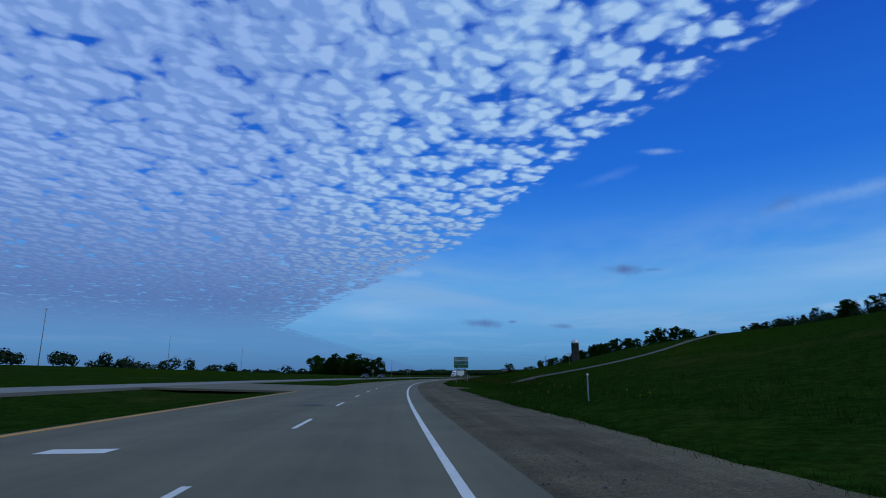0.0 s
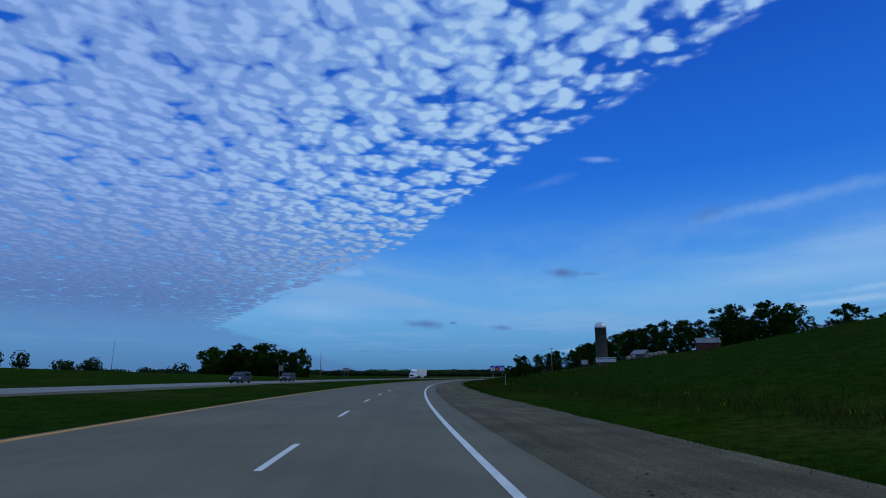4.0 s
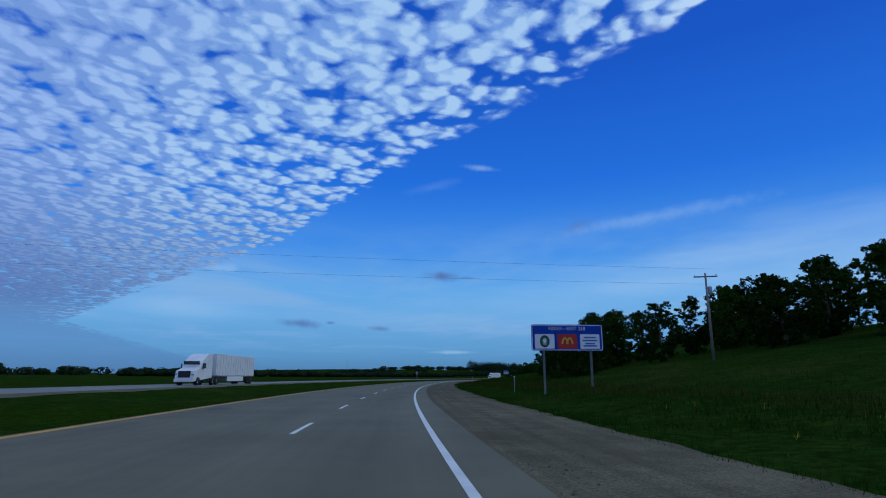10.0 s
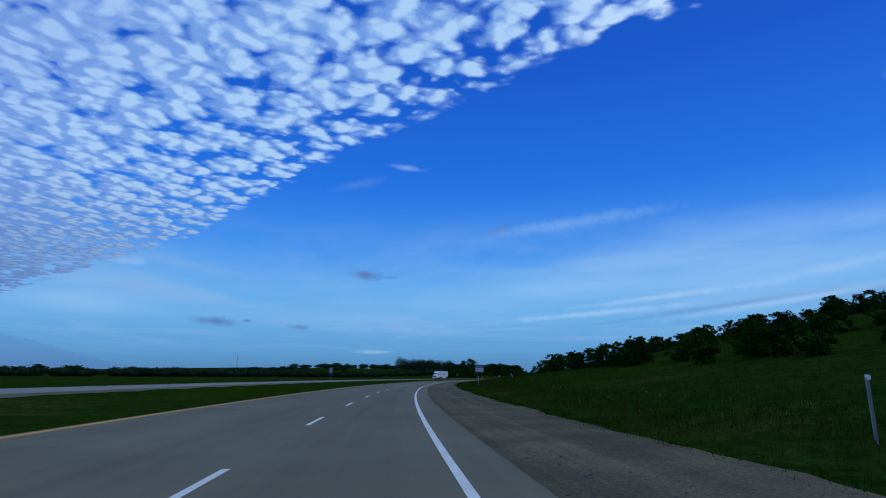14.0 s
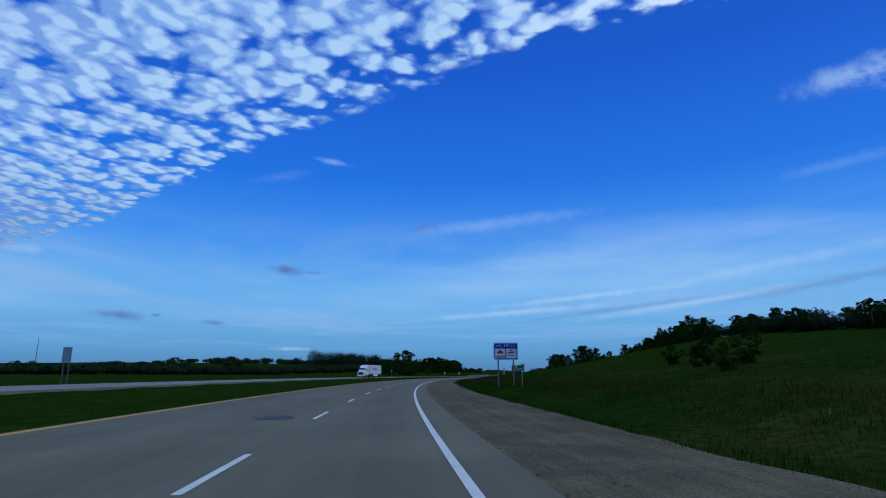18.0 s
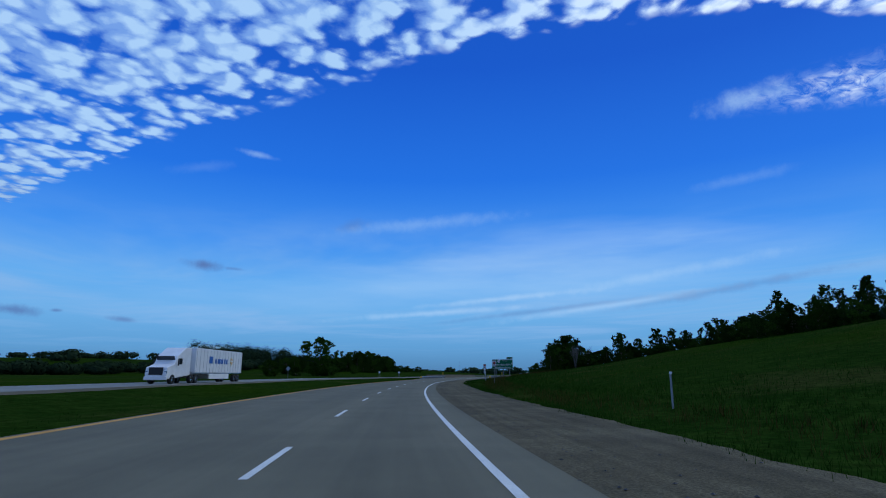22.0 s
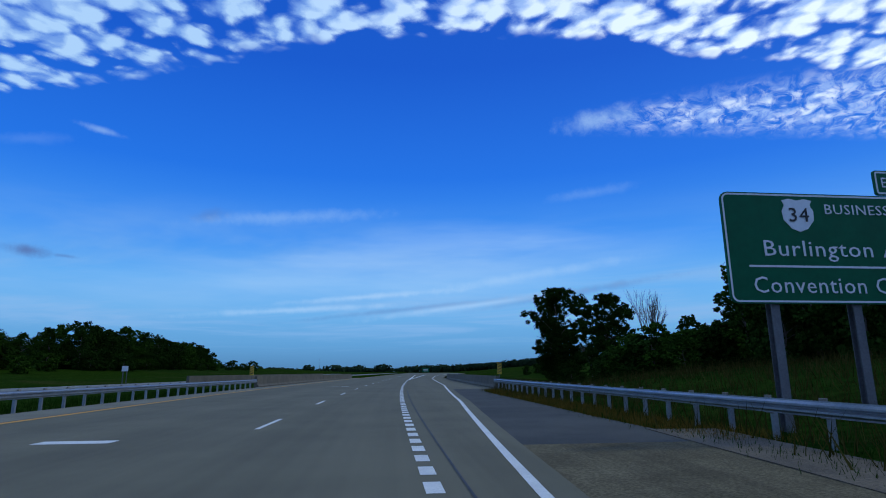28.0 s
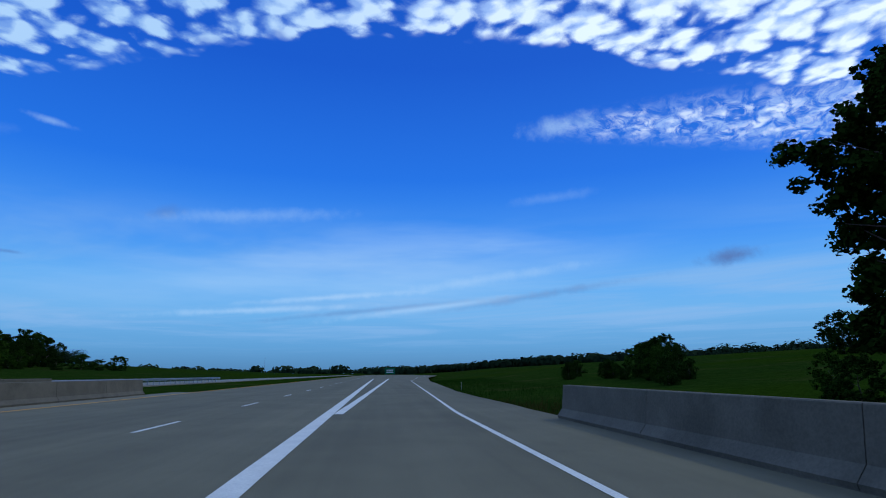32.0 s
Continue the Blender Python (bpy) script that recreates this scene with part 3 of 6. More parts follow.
gx, gy = axis(-160, 640, 5.0, 4300), axis(-80, 1130, 5.0, 4000)
GXX, GYY = np.meshgrid(gx, gy)
GZ = land_z(GXX.ravel(), GYY.ravel())
nx, ny = len(gx), len(gy)
idx = np.arange(nx * ny).reshape(ny, nx)
quads = np.stack([idx[:-1, :-1], idx[:-1, 1:], idx[1:, 1:], idx[1:, :-1]], -1).reshape(-1, 4)
ground_me = raw("ground", np.stack([GXX.ravel(), GYY.ravel(), GZ], 1).tolist(), quads.tolist(), M_GROUND, True)
tagged(new("ground", ground_me), "rolling green grassland beside the highway", "ground", kind="structure")


def ribbon(name, s0, s1, ua, ub, z, material, step=4.0, thick=0.0, label="", category="", kind="structure", lone=True):
    """A strip along the highway between side distances ua and ub (numbers or functions of s), z above its plane."""
    fa = ua if callable(ua) else (lambda s: ua)
    fb = ub if callable(ub) else (lambda s: ub)
    n = max(1, int(round((s1 - s0) / step)))
    vs, fs, lane = [], [], []
    for i in range(n + 1):
        s = s0 + (s1 - s0) * i / n
        vs += [R(s, fa(s), z), R(s, fb(s), z)]
        lane += [(fa(s), s), (fb(s), s)]
        if thick:
            vs += [R(s, fb(s), z - thick), R(s, fa(s), z - thick)]
            lane += [(fb(s), s), (fa(s), s)]
    k = 4 if thick else 2
    for i in range(n):
        a, b = i * k, (i + 1) * k
        if thick:
            for j in range(4):
                fs.append((a + j, a + (j + 1) % 4, b + (j + 1) % 4, b + j))
        else:
            fs.append((a, a + 1, b + 1, b))
    if thick:
        fs += [(0, 3, 2, 1), (n * k, n * k + 1, n * k + 2, n * k + 3)]
    me = raw(name, vs, fs, material)
    if thick:
        uv = me.uv_layers.new(name="lane")
        for lp in me.loops:
            uv.data[lp.index].uv = lane[lp.vertex_index]
    ob = new(name, me)
    if lone:
        tagged(ob, label, category, kind=kind)
    return ob


# ---------------------------------------------------------------- carriageways, shoulders and paint
def u_left(s):
    return float(np.interp(s, [790, 880], [-6.8, -8.6]))


def u_edge(s):
    """The solid white line on the right, which becomes the dotted one of the exit lane."""
    return float(np.interp(s, [700, 830, 865, 920, 1010], [3.66, 4.2, 4.28, 4.5, 4.62]))


def u_out(s):
    """The right edge line where the exit lane has opened."""
    return float(np.interp(s, [822, 832, 865, 905, 975, 1075, 1200, 1500], [4.45, 4.9, 7.2, 9.05, 9.6, 13.6, 24, 60]))


RAG_S = np.arange(-600.0, 1600.0, 0.8)
RAG = np.random.RandomState(4).normal(0, 0.11, len(RAG_S)) + np.interp(RAG_S, RAG_S[::6], np.random.RandomState(5).normal(0, 0.10, len(RAG_S[::6])))


def u_grass(s):
    """The outer edge of the shoulder, ragged where grass creeps over it."""
    rag = float(np.interp(s, RAG_S, RAG))
    return float(np.interp(s, [-100, 780, 830, 846, 884, 890, 960, 1000, 1075, 1200, 1500], [8.9, 8.9, 9.2, 10.4, 10.7, 12.6, 12.9, 13.2, 17.5, 28, 64])) + rag * float(np.interp(s, [820, 850], [1.0, 0.3]))


ribbon("road", -500, 4000, lambda s: u_left(s) - 0.35, lambda s: max(4.7, u_edge(s) + 0.75) if s < 822 else u_out(s) + 0.5, 0.0, M_ROAD, 5, 0.25,
       "grey concrete carriageway with two lanes", "road")
ribbon("shoulder", -500, 846, lambda s: max(4.7, u_edge(s) + 0.75) if s < 822 else u_out(s) + 0.5, lambda s: u_grass(s), -0.015, M_SHOULDER, 0.8, 0.25,
       "worn gravelly shoulder beside the edge line", "shoulder")
ribbon("shoulder", 846, 889, lambda s: u_out(s) + 0.5, lambda s: u_grass(s), -0.015, M_ASPHALT, 4, 0.25, "cracked dark asphalt shoulder of the exit lane", "shoulder")
ribbon("shoulder", 889, 1500, lambda s: u_out(s) + 0.5, lambda s: u_grass(s), -0.015, M_ROAD, 4, 0.25, "concrete shoulder of the exit lane across the bridge", "shoulder")
ribbon("median_shoulder", 835, 1006, lambda s: -10.9, lambda s: u_left(s) - 0.12, -0.012, M_EXIT, 4, 0.25, "pale paved strip inside the barrier", "shoulder")
ribbon("far_road", -500, 4000, -33.0, -21.6, 0.02, M_FAR_ROAD, 6, 0.25, "pale concrete carriageway across the median", "road")
# the opening in the median and the farm track
ribbon("crossover", 57, 84, -21.8, -6.9, 0.012, M_ROAD, 4, 0.2, "paved opening through the grass median", "road")


def outline_strip(name, pts, width, z, material, label, category, kind="structure"):
    """A strip of even width along a row of places (s, u); lies on the ground."""
    vs, fs = [], []
    ps = []
    for s, u in pts:
        p = on_land(s, u)
        if u < 10:
            p.z = max(p.z, R(s, u).z - 0.12)
        ps.append(p + Vector((0, 0, z)))
    for i, p in enumerate(ps):
        d = (ps[min(i + 1, len(ps) - 1)] - ps[max(i - 1, 0)])
        n = Vector((d.y, -d.x, 0)).normalized() * width / 2
        vs += [p - n, p + n]
    for i in range(len(ps) - 1):
        a = i * 2
        fs.append((a, a + 1, a + 3, a + 2))
    top = len(vs)
    vs += [v - Vector((0, 0, 0.3)) for v in vs]
    for i in range(len(ps) - 1):
        a, b = i * 2, i * 2 + top
        fs += [(a, a + 2, b + 2, b), (a + 1, b + 1, b + 3, a + 3)]
    return tagged(new(name, raw(name, vs, fs, material)), label, category, kind=kind)


ribbon("track_mouth", 63, 79, 8.8, lambda s: 8.95 + 7.5 * math.exp(-((s - 71.5) / 3.2) ** 2), -0.02, M_SHOULDER, 0.8, 0.5, "gravel mouth of the farm track", "track")
outline_strip("farm_track", [(73.2 + i * 0.9 + i * i * 0.02, 14.5 + i * 1.5) for i in range(46)], 1.6, 0.05, M_GRAVEL, "gravel farm track climbing through the grass", "track")

# yellow line on the median side, white line on the right
ribbon("yellow_line", -300, 56, lambda s: u_left(s) - 0.16, lambda s: u_left(s) + 0.14, 0.006, M_YELLOW, 4, label="worn yellow line beside the grass median", category="road marking")
ribbon("yellow_line", 85, 1600, lambda s: u_left(s) - 0.16, lambda s: u_left(s) + 0.14, 0.006, M_YELLOW, 5, label="worn yellow line beside the grass median", category="road marking")
outline_strip("yellow_line", [(56.0, -7.02), (57.2, -7.5), (57.9, -8.3), (58.1, -9.4)], 0.2, 0.02, M_YELLOW, "worn yellow line round the median nose", "road marking")
ribbon("edge_line", -300, 840, lambda s: u_edge(s) - 0.08, lambda s: u_edge(s) + 0.08, 0.006, M_WHITE, 4, label="solid white edge line", category="road marking")
ribbon("exit_edge_line", 826, 1480, lambda s: u_out(s) - 0.08, lambda s: u_out(s) + 0.08, 0.007, M_WHITE, 3, label="solid white line along the exit lane", category="road marking")
ribbon("far_edge_line", -300, 1600, -32.2, -32.05, 0.026, M_WHITE, 6, label="white line across the median", category="road marking")
ribbon("gore_line", 956, 1130, lambda s: 4.55 + max(0, s - 962) * 0.004, lambda s: 4.95 + max(0, s - 962) * 0.0042, 0.007, M_WHITE, 3, label="broad white gore line", category="road marking")
ribbon("gore_line", 975, 1130, lambda s: 5.0 + (s - 975) * 0.031, lambda s: 5.35 + (s - 975) * 0.032, 0.007, M_WHITE, 3, label="broad white gore line along the ramp", category="road marking")

DASH = 12.192
dash_end = 8.4      # station of one dash's far end, from which the rest repeat
dash_u = lambda s: float(np.interp(s, [800, 850, 950], [0.0, 0.2, 0.35]))
for k in range(-12, 110):
    e = dash_end + DASH * k
    e += DASH * float(np.interp(e, [765, 842, 870, 900, 960, 1000], [0.0, 0.32, 0.48, 0.68, 1.08, 1.18]))
    ribbon("lane_dash", e - 3.66, e, lambda s: dash_u(s) - 0.07, lambda s: dash_u(s) + 0.07, 0.006, M_WHITE, 1.6, label="white lane dash", category="road marking")["group"] = "dashes between the lanes"
for k in range(150):
    a = 841 + k * 1.38
    if a < 956:
        ob = ribbon("dotted_line_block", a, a + 0.8, u_edge(a) - 0.12, u_edge(a) + 0.12, 0.006, M_WHITE, 0.6, label="short white block of a dotted line", category="road marking")
        ob["group"] = "dotted line of the exit lane"
# stray temporary bars, patches and joints
for s, u, w, l in ((12.0, -3.4, 1.3, 0.7), (78.6, -2.9, 1.7, 0.4), (847.5, -3.1, 1.6, 0.6), (901.5, -2.1, 1.7, 0.4)):
    ribbon("paint_bar", s, s + l, u - w / 2, u + w / 2, 0.007, M_WHITE, 0.6, label="short white bar across the left lane", category="road marking")
rnd = random.Random(5)
for s, u, w, l in ((30, -1.3, 1.6, 0.5), (52, -1.8, 1.8, 0.8), (339, -0.6, 1.5, 1.6), (554, -1.4, 1.4, 1.2), (620, -4.9, 1.3, 1.3), (762, -0.8, 1.2, 1.0), (660, 4.9, 0.9, 0.8), (322, -5.6, 1.0, 1.0)):
    bm = bmesh.new()
    ring = []
    for i in range(18):
        a = 2 * PI * i / 18
        k = rnd.uniform(0.7, 1.1)
        ring.append(bm.verts.new(R(s + math.sin(a) * l * k, u + math.cos(a) * w * 0.5 * k, 0.008)))
    bm.faces.new(ring)
    tagged(part("tar_patch", bm, M_PATCH), "dark patch of tar on the concrete", "patch", kind="structure")
r_ = random.Random(8)
for s0, ua, ub in ((862, 8.2, 10.2), (855, 8.4, 9.6), (873, 8.5, 10.4), (868, 9.0, 10.5)):
    vs, n = [], 14
    for i in range(n + 1):
        u, ds = ua + (ub - ua) * i / n, r_.uniform(-0.12, 0.12)
        w = r_.uniform(0.01, 0.05)
        vs += [R(s0 + ds - w, u, -0.008), R(s0 + ds + w, u, -0.008)]
    tagged(new("crack", raw("crack", vs, [(2 * i, 2 * i + 2, 2 * i + 3, 2 * i + 1) for i in range(n)], M_PATCH)), "dark crack across the asphalt shoulder", "crack", kind="structure")
outline_strip("dirt_patch", [(831 + i * 2.2, 9.7 + i * 0.17) for i in range(9)], 1.7, 0.115, M_DIRT, "bare brown dirt round the guardrail's end", "dirt")
for s in (878.0, 884.0, 1004.0):
    ribbon("deck_joint", s, s + 0.05, -10.5, 9.0, 0.008, M_PATCH, 0.1, label="dark joint across the bridge approach", category="joint")
ribbon("long_joint", 834, 885, lambda s: u_edge(s) + 0.42, lambda s: u_edge(s) + 0.46, 0.008, M_PATCH, 4, label="dark joint along the exit lane", category="joint")
# milled strips in the shoulder
for s in (44, 200, 760):
    for j in range(6):
        ribbon("rumble_groove", s + j * 0.35, s + j * 0.35 + 0.14, 4.0, 4.45, 0.005, M_EXIT, 0.2, label="pale milled groove in the shoulder", category="rumble strip")


# ---------------------------------------------------------------- plants
def crown_mesh(name, seed, h, spread, base, count, leaf, material, lobes=24, tip=0.62):
    """Leaf sprays gathered in clumps on the shells of many lobes: an uneven outline, with gaps between the clumps."""
    r = np.random.RandomState(seed)
    k = (np.arange(lobes) + r.uniform(0.0, 1.0, lobes)) / lobes
    a = np.arange(lobes) * 2.399 + r.uniform(-0.6, 0.6, lobes)
    wide = np.interp(k, [0.0, 0.18, 0.45, 0.75, 1.0], [0.50, 0.88, 1.0, tip + 0.18, tip * 0.35])
    size = spread * r.uniform(0.16, 0.34, lobes) * np.interp(k, [0.0, 0.6, 1.0], [1.0, 1.0, 0.72])
    rad = np.maximum(0.0, spread * wide * r.uniform(0.25, 1.08, lobes) - size * 0.55)
    c = np.stack([np.cos(a) * rad, np.sin(a) * rad, base + (h - base) * k], 1)
    c[:, 2] = np.clip(c[:, 2], base + size * 0.2, h - size * r.uniform(0.55, 0.95, lobes))
    # clumps on the lobes
    per = 15
    own = np.repeat(np.arange(lobes), per)
    d0 = r.normal(size=(lobes * per, 3))
    d0 /= np.linalg.norm(d0, axis=1)[:, None]
    cc = c[own] + d0 * (size[own] * r.uniform(0.5, 1.12, lobes * per))[:, None] * np.array([1, 1, 0.85])
    cs = size[own] * r.uniform(0.16, 0.44, lobes * per)
    pick = r.choice(lobes * per, count, p=cs ** 2 / (cs ** 2).sum())
    d = r.normal(size=(count, 3))
    d /= np.linalg.norm(d, axis=1)[:, None]
    p = cc[pick] + d * (cs[pick] * (0.25 + 0.85 * r.rand(count) ** 0.7))[:, None] * np.array([1, 1, 0.8])
    t1 = np.cross(d + r.normal(size=(count, 3)) * 0.7, r.normal(size=(count, 3)))
    t1 /= np.linalg.norm(t1, axis=1)[:, None]
    t2 = np.cross(t1, d + r.normal(size=(count, 3)) * 0.6)
    t2 /= np.linalg.norm(t2, axis=1)[:, None]
    w = leaf * r.uniform(0.55, 1.35, count)[:, None]
    l = w * r.uniform(0.7, 1.3, count)[:, None]
    q = np.stack([p - t1 * w, p - t2 * l * 0.6 + d * w * 0.25, p + t1 * w * 0.9, p + t2 * l + d * w * 0.15], 1)
    return raw(name, q.reshape(-1, 3).tolist(), np.arange(count * 4).reshape(-1, 4).tolist(), material)


def trunk_mesh(name, seed, h, spread, base, r0, material, limbs=9, twigs=0):
    r = random.Random(seed)
    bm = bmesh.new()
    pts = [Vector((0, 0, -0.4))]
    for i in range(1, 6):
        pts.append(Vector((r.uniform(-0.05, 0.05) * h * 0.4, r.uniform(-0.05, 0.05) * h * 0.4, h * 0.86 * i / 5)))
    rad = lambda k: r0 * (1 - 0.17 * k)
    for i in range(5):
        tube(bm, pts[i], pts[i + 1], rad(i) * (1.25 if i == 0 else 1), rad(i + 1), 8, i == 0)
    for i in range(limbs):
        k = r.uniform(0.25, 0.9)
        j = min(4, int(k * 5))
        p = pts[j].lerp(pts[j + 1], k * 5 - j)
        a = r.uniform(0, 2 * PI)
        e = p + Vector((math.cos(a) * spread * r.uniform(0.4, 0.75), math.sin(a) * spread * r.uniform(0.4, 0.75), h * r.uniform(0.07, 0.2)))
        m = p.lerp(e, 0.5) + Vector((0, 0, h * 0.02))
        rr = rad(k * 5) * 0.5
        tube(bm, p, m, rr, rr * 0.65, 6, False)
        tube(bm, m, e, rr * 0.65, rr * 0.2, 5, False)
        for _ in range(twigs):
            b = r.uniform(0, 2 * PI)
            st = m.lerp(e, r.random())
            en = st + Vector((math.cos(b) * h * 0.06, math.sin(b) * h * 0.06, h * r.uniform(0.05, 0.13)))
            tube(bm, st, en, rr * 0.25, rr * 0.06, 4, False)
            for _ in range(2):
                b += r.uniform(-1, 1)
                tube(bm, st.lerp(en, 0.6), st.lerp(en, 0.6) + Vector((math.cos(b) * h * 0.035, math.sin(b) * h * 0.035, h * 0.06)), rr * 0.12, rr * 0.04, 3, False)
    me = bpy.data.meshes.new(name)
    bm.to_mesh(me)
    bm.free()
    me.materials.append(material)
    return me


# unit kinds, each of ten metres height unless said otherwise
KINDS = {}
for i in range(6):
    KINDS["round%d" % i] = (trunk_mesh("trunk", 10 + i, 9.0, 4.0, 1.0, 0.24, M_BARK), crown_mesh("crown", 20 + i, 10, 4.6, 0.1, 12000, 0.16, M_LEAF if i % 3 else M_LEAF_LIGHT, 40, 0.85), 10.0)
for i in range(4):
    KINDS["tall%d" % i] = (trunk_mesh("trunk", 30 + i, 9.2, 2.4, 1.0, 0.2, M_BARK), crown_mesh("crown", 40 + i, 10, 3.5, 0.2, 8500, 0.14, M_LEAF, 32, 0.82), 10.0)
for i in range(3):
    KINDS["bush%d" % i] = (trunk_mesh("stem", 50 + i, 3.0, 1.6, 0.2, 0.07, M_BARK, 7), crown_mesh("foliage", 60 + i, 4.0, 2.6, -0.2, 4600, 0.10, M_LEAF_LIGHT if i == 1 else M_LEAF, 18, 0.75), 4.0)
for i in range(3):
    KINDS["cotton%d" % i] = (trunk_mesh("trunk", 70 + i, 21.5, 7.0, 5, 0.42, M_BARK, 26), crown_mesh("crown", 80 + i, 23, 7.8, 2.6, 46000, 0.21, M_LEAF, 66, 0.95), 23.0)


def dead_mesh(seed, h=10.0):
    """A bare tree: steep forking limbs that end in fine twigs."""
    r = random.Random(seed)
    bm = bmesh.new()

    def grow(p, d, length, rad, level):
        q = p + d * length
        tube(bm, p, q, rad, rad * 0.66, 7 if level < 2 else 4, False)
        if level >= 5:
            return
        for _ in range(3 if level in (0, 1, 3) else 2):
            a, lean = r.uniform(0, 2 * PI), r.uniform(0.18, 0.55)
            nd = (d + Vector((math.cos(a) * lean, math.sin(a) * lean, r.uniform(0.0, 0.25)))).normalized()
            grow(p.lerp(q, r.uniform(0.6, 1.0)), nd, length * r.uniform(0.62, 0.85), rad * 0.62, level + 1)

    for lean in (-0.12, 0.1, 0.02):
        grow(Vector((lean, 0, -0.3)), Vector((lean, r.uniform(-0.1, 0.1), 1)).normalized(), h * 0.26, 0.11, 0)
    top = max(v.co.z for v in bm.verts)
    for v in bm.verts:
        v.co *= h / top if v.co.z > 0 else 1.0
    me = bpy.data.meshes.new("trunk")
    bm.to_mesh(me)
    bm.free()
    me.materials.append(M_DEADWOOD)
    return me


for i in range(3):
    KINDS["dead%d" % i] = (dead_mesh(90 + i), None, 10.0)
LABELS = {"round": "broad leafy tree in full summer leaf", "tall": "slender leafy tree in a dense row", "bush": "low leafy bush at the edge of the grass",
          "cotton": "tall cottonwood with ragged dark foliage", "dead": "bare dead tree with pale branches"}


def plant(kind, s, u, h, turn=0.0, wide=1.0, group="", label="", top=None):
    tr, cr, base = KINDS[kind]
    p = on_land(s, u)
    if top is not None:
        h = top + float(lean(s)) * u - p.z
    k = h / base
    m = Matrix.LocRotScale(p, Euler((0, 0, turn)), (k * wide, k * wide, k))
    stem = kind.rstrip("0123456789")
    cat = "bush" if stem == "bush" else "tree"
    ob = empty(cat, m, label or LABELS[stem], cat, group)
    shared("trunk" if stem != "bush" else "stem", tr, ob)
    if cr:
        shared("crown" if stem != "bush" else "foliage", cr, ob)
    return ob


rnd = random.Random(11)


def row(kinds, n, s0, u0, s1, u1, h0, h1, jit=6.0, group="", wide=(0.85, 1.2)):
    for i in range(n):
        k = (i + rnd.uniform(0.2, 0.8)) / n
        plant(rnd.choice(kinds), s0 + (s1 - s0) * k + rnd.uniform(-jit, jit), u0 + (u1 - u0) * k + rnd.uniform(-jit, jit), rnd.uniform(h0, h1), rnd.uniform(0, 6.3), rnd.uniform(*wide), group)


ROUND = ["round%d" % i for i in range(6)]
TALL = ["tall%d" % i for i in range(4)]
BUSH = ["bush%d" % i for i in range(3)]
# the grove across the far carriageway
row(ROUND, 16, 343, -67, 380, -132, 9.5, 14, 3, "grove across the highway", (1.0, 1.3))
row(BUSH, 12, 342, -63, 385, -138, 3, 5, 3, "grove across the highway")
# trees by the farm
for k, s, u, h, w in (("round0", 338, 60, 10.5, 1.1), ("round2", 352, 70, 11.5, 1.1), ("round3", 364, 62, 11, 1.1), ("round1", 349, 52, 9, 1.1), ("tall1", 322, 66, 8, 1.2), ("round5", 329, 93, 14.5, 1.2), ("round2", 318, 100, 13.5, 1.2),
                      ("round0", 306, 104, 12, 1.1), ("round3", 288, 112, 10, 1.1), ("tall0", 340, 78, 11, 1.2), ("round1", 372, 58, 11, 1.1), ("tall2", 360, 50, 9, 1.3), ("round4", 356, 42, 8, 1.1), ("round5", 366, 46, 9.5, 1.1), ("bush0", 345, 47, 5, 1.2), ("bush1", 323, 86, 5, 1.3), ("bush2", 317, 92, 5.5, 1.3), ("bush0", 327, 82, 4.5, 1.2), ("round4", 314, 95, 9, 1.0)):
    plant(k, s + 3, u + 4, h, rnd.uniform(0, 6), w, "trees round the farm")
for k, s, u, h, w in (("bush0", 275, 22, 5.6, 1.0), ("bush1", 281, 18.6, 2.6, 1.2), ("bush2", 366, 20, 5.0, 1.1), ("bush1", 290, 20, 1.8, 1.3), ("round5", 376, 27, 8.4, 1.0), ("round1", 384, 31, 8.4, 1.0), ("bush2", 372, 22, 5.4, 1.1),
                      ("round3", 392, 34, 9.4, 1.0), ("bush0", 360, 21, 4.2, 1.1), ("bush1", 398, 24, 3.6, 1.3), ("round4", 400, 40, 9.0, 1.0), ("tall1", 371, 34, 8.2, 1.2), ("bush2", 388, 23, 4.4, 1.2), ("bush0", 404, 27, 4.0, 1.2), ("round2", 388, 50, 10, 1.0), ("round0", 380, 47, 9.5, 1.0), ("round5", 396, 55, 10, 1.0), ("tall2", 384, 43, 9, 1.2)):
    plant(k, s + 2, u + 1.5 + max(0, u - 22) * 0.1, h, rnd.uniform(0, 6), w, "trees along the roadside")
row(ROUND, 10, 341, 64, 322, 116, 8.5, 12, 3, "trees round the farm", (0.9, 1.2))
# the long line on the rise to the right
row(ROUND + TALL, 40, 20, 112, 300, 112, 4.0, 6.4, 6, "tree line on the rise", (1.1, 1.5))
row(BUSH, 26, 432, 46, 548, 54, 2.0, 3.2, 5, "bushes on the slope", (1.1, 1.6))
row(ROUND + TALL, 24, 405, 80, 530, 86, 3.0, 4.8, 6, "tree line on the rise", (1.1, 1.5))
row(BUSH, 5, 566, 26, 606, 36, 1.6, 3.0, 3, "bushes on the slope", (1.0, 1.3))
row(BUSH, 44, 425, 34, 560, 30, 1.8, 3.4, 4, "bushes on the slope", (1.0, 1.4))
row(ROUND + TALL, 30, 540, 78, 700, 84, 3.5, 5.8, 5, "tree line on the rise", (1.0, 1.5))
row(ROUND + TALL, 26, 690, 72, 835, 84, 3.8, 6.2, 6, "tree line on the rise", (1.0, 1.5))
row(BUSH, 26, 700, 70, 850, 78, 2.5, 4, 5, "bushes on the slope", (1.0, 1.5))
row(TALL, 14, 735, 84, 835, 86, 7, 10.5, 4, "tree line on the rise")
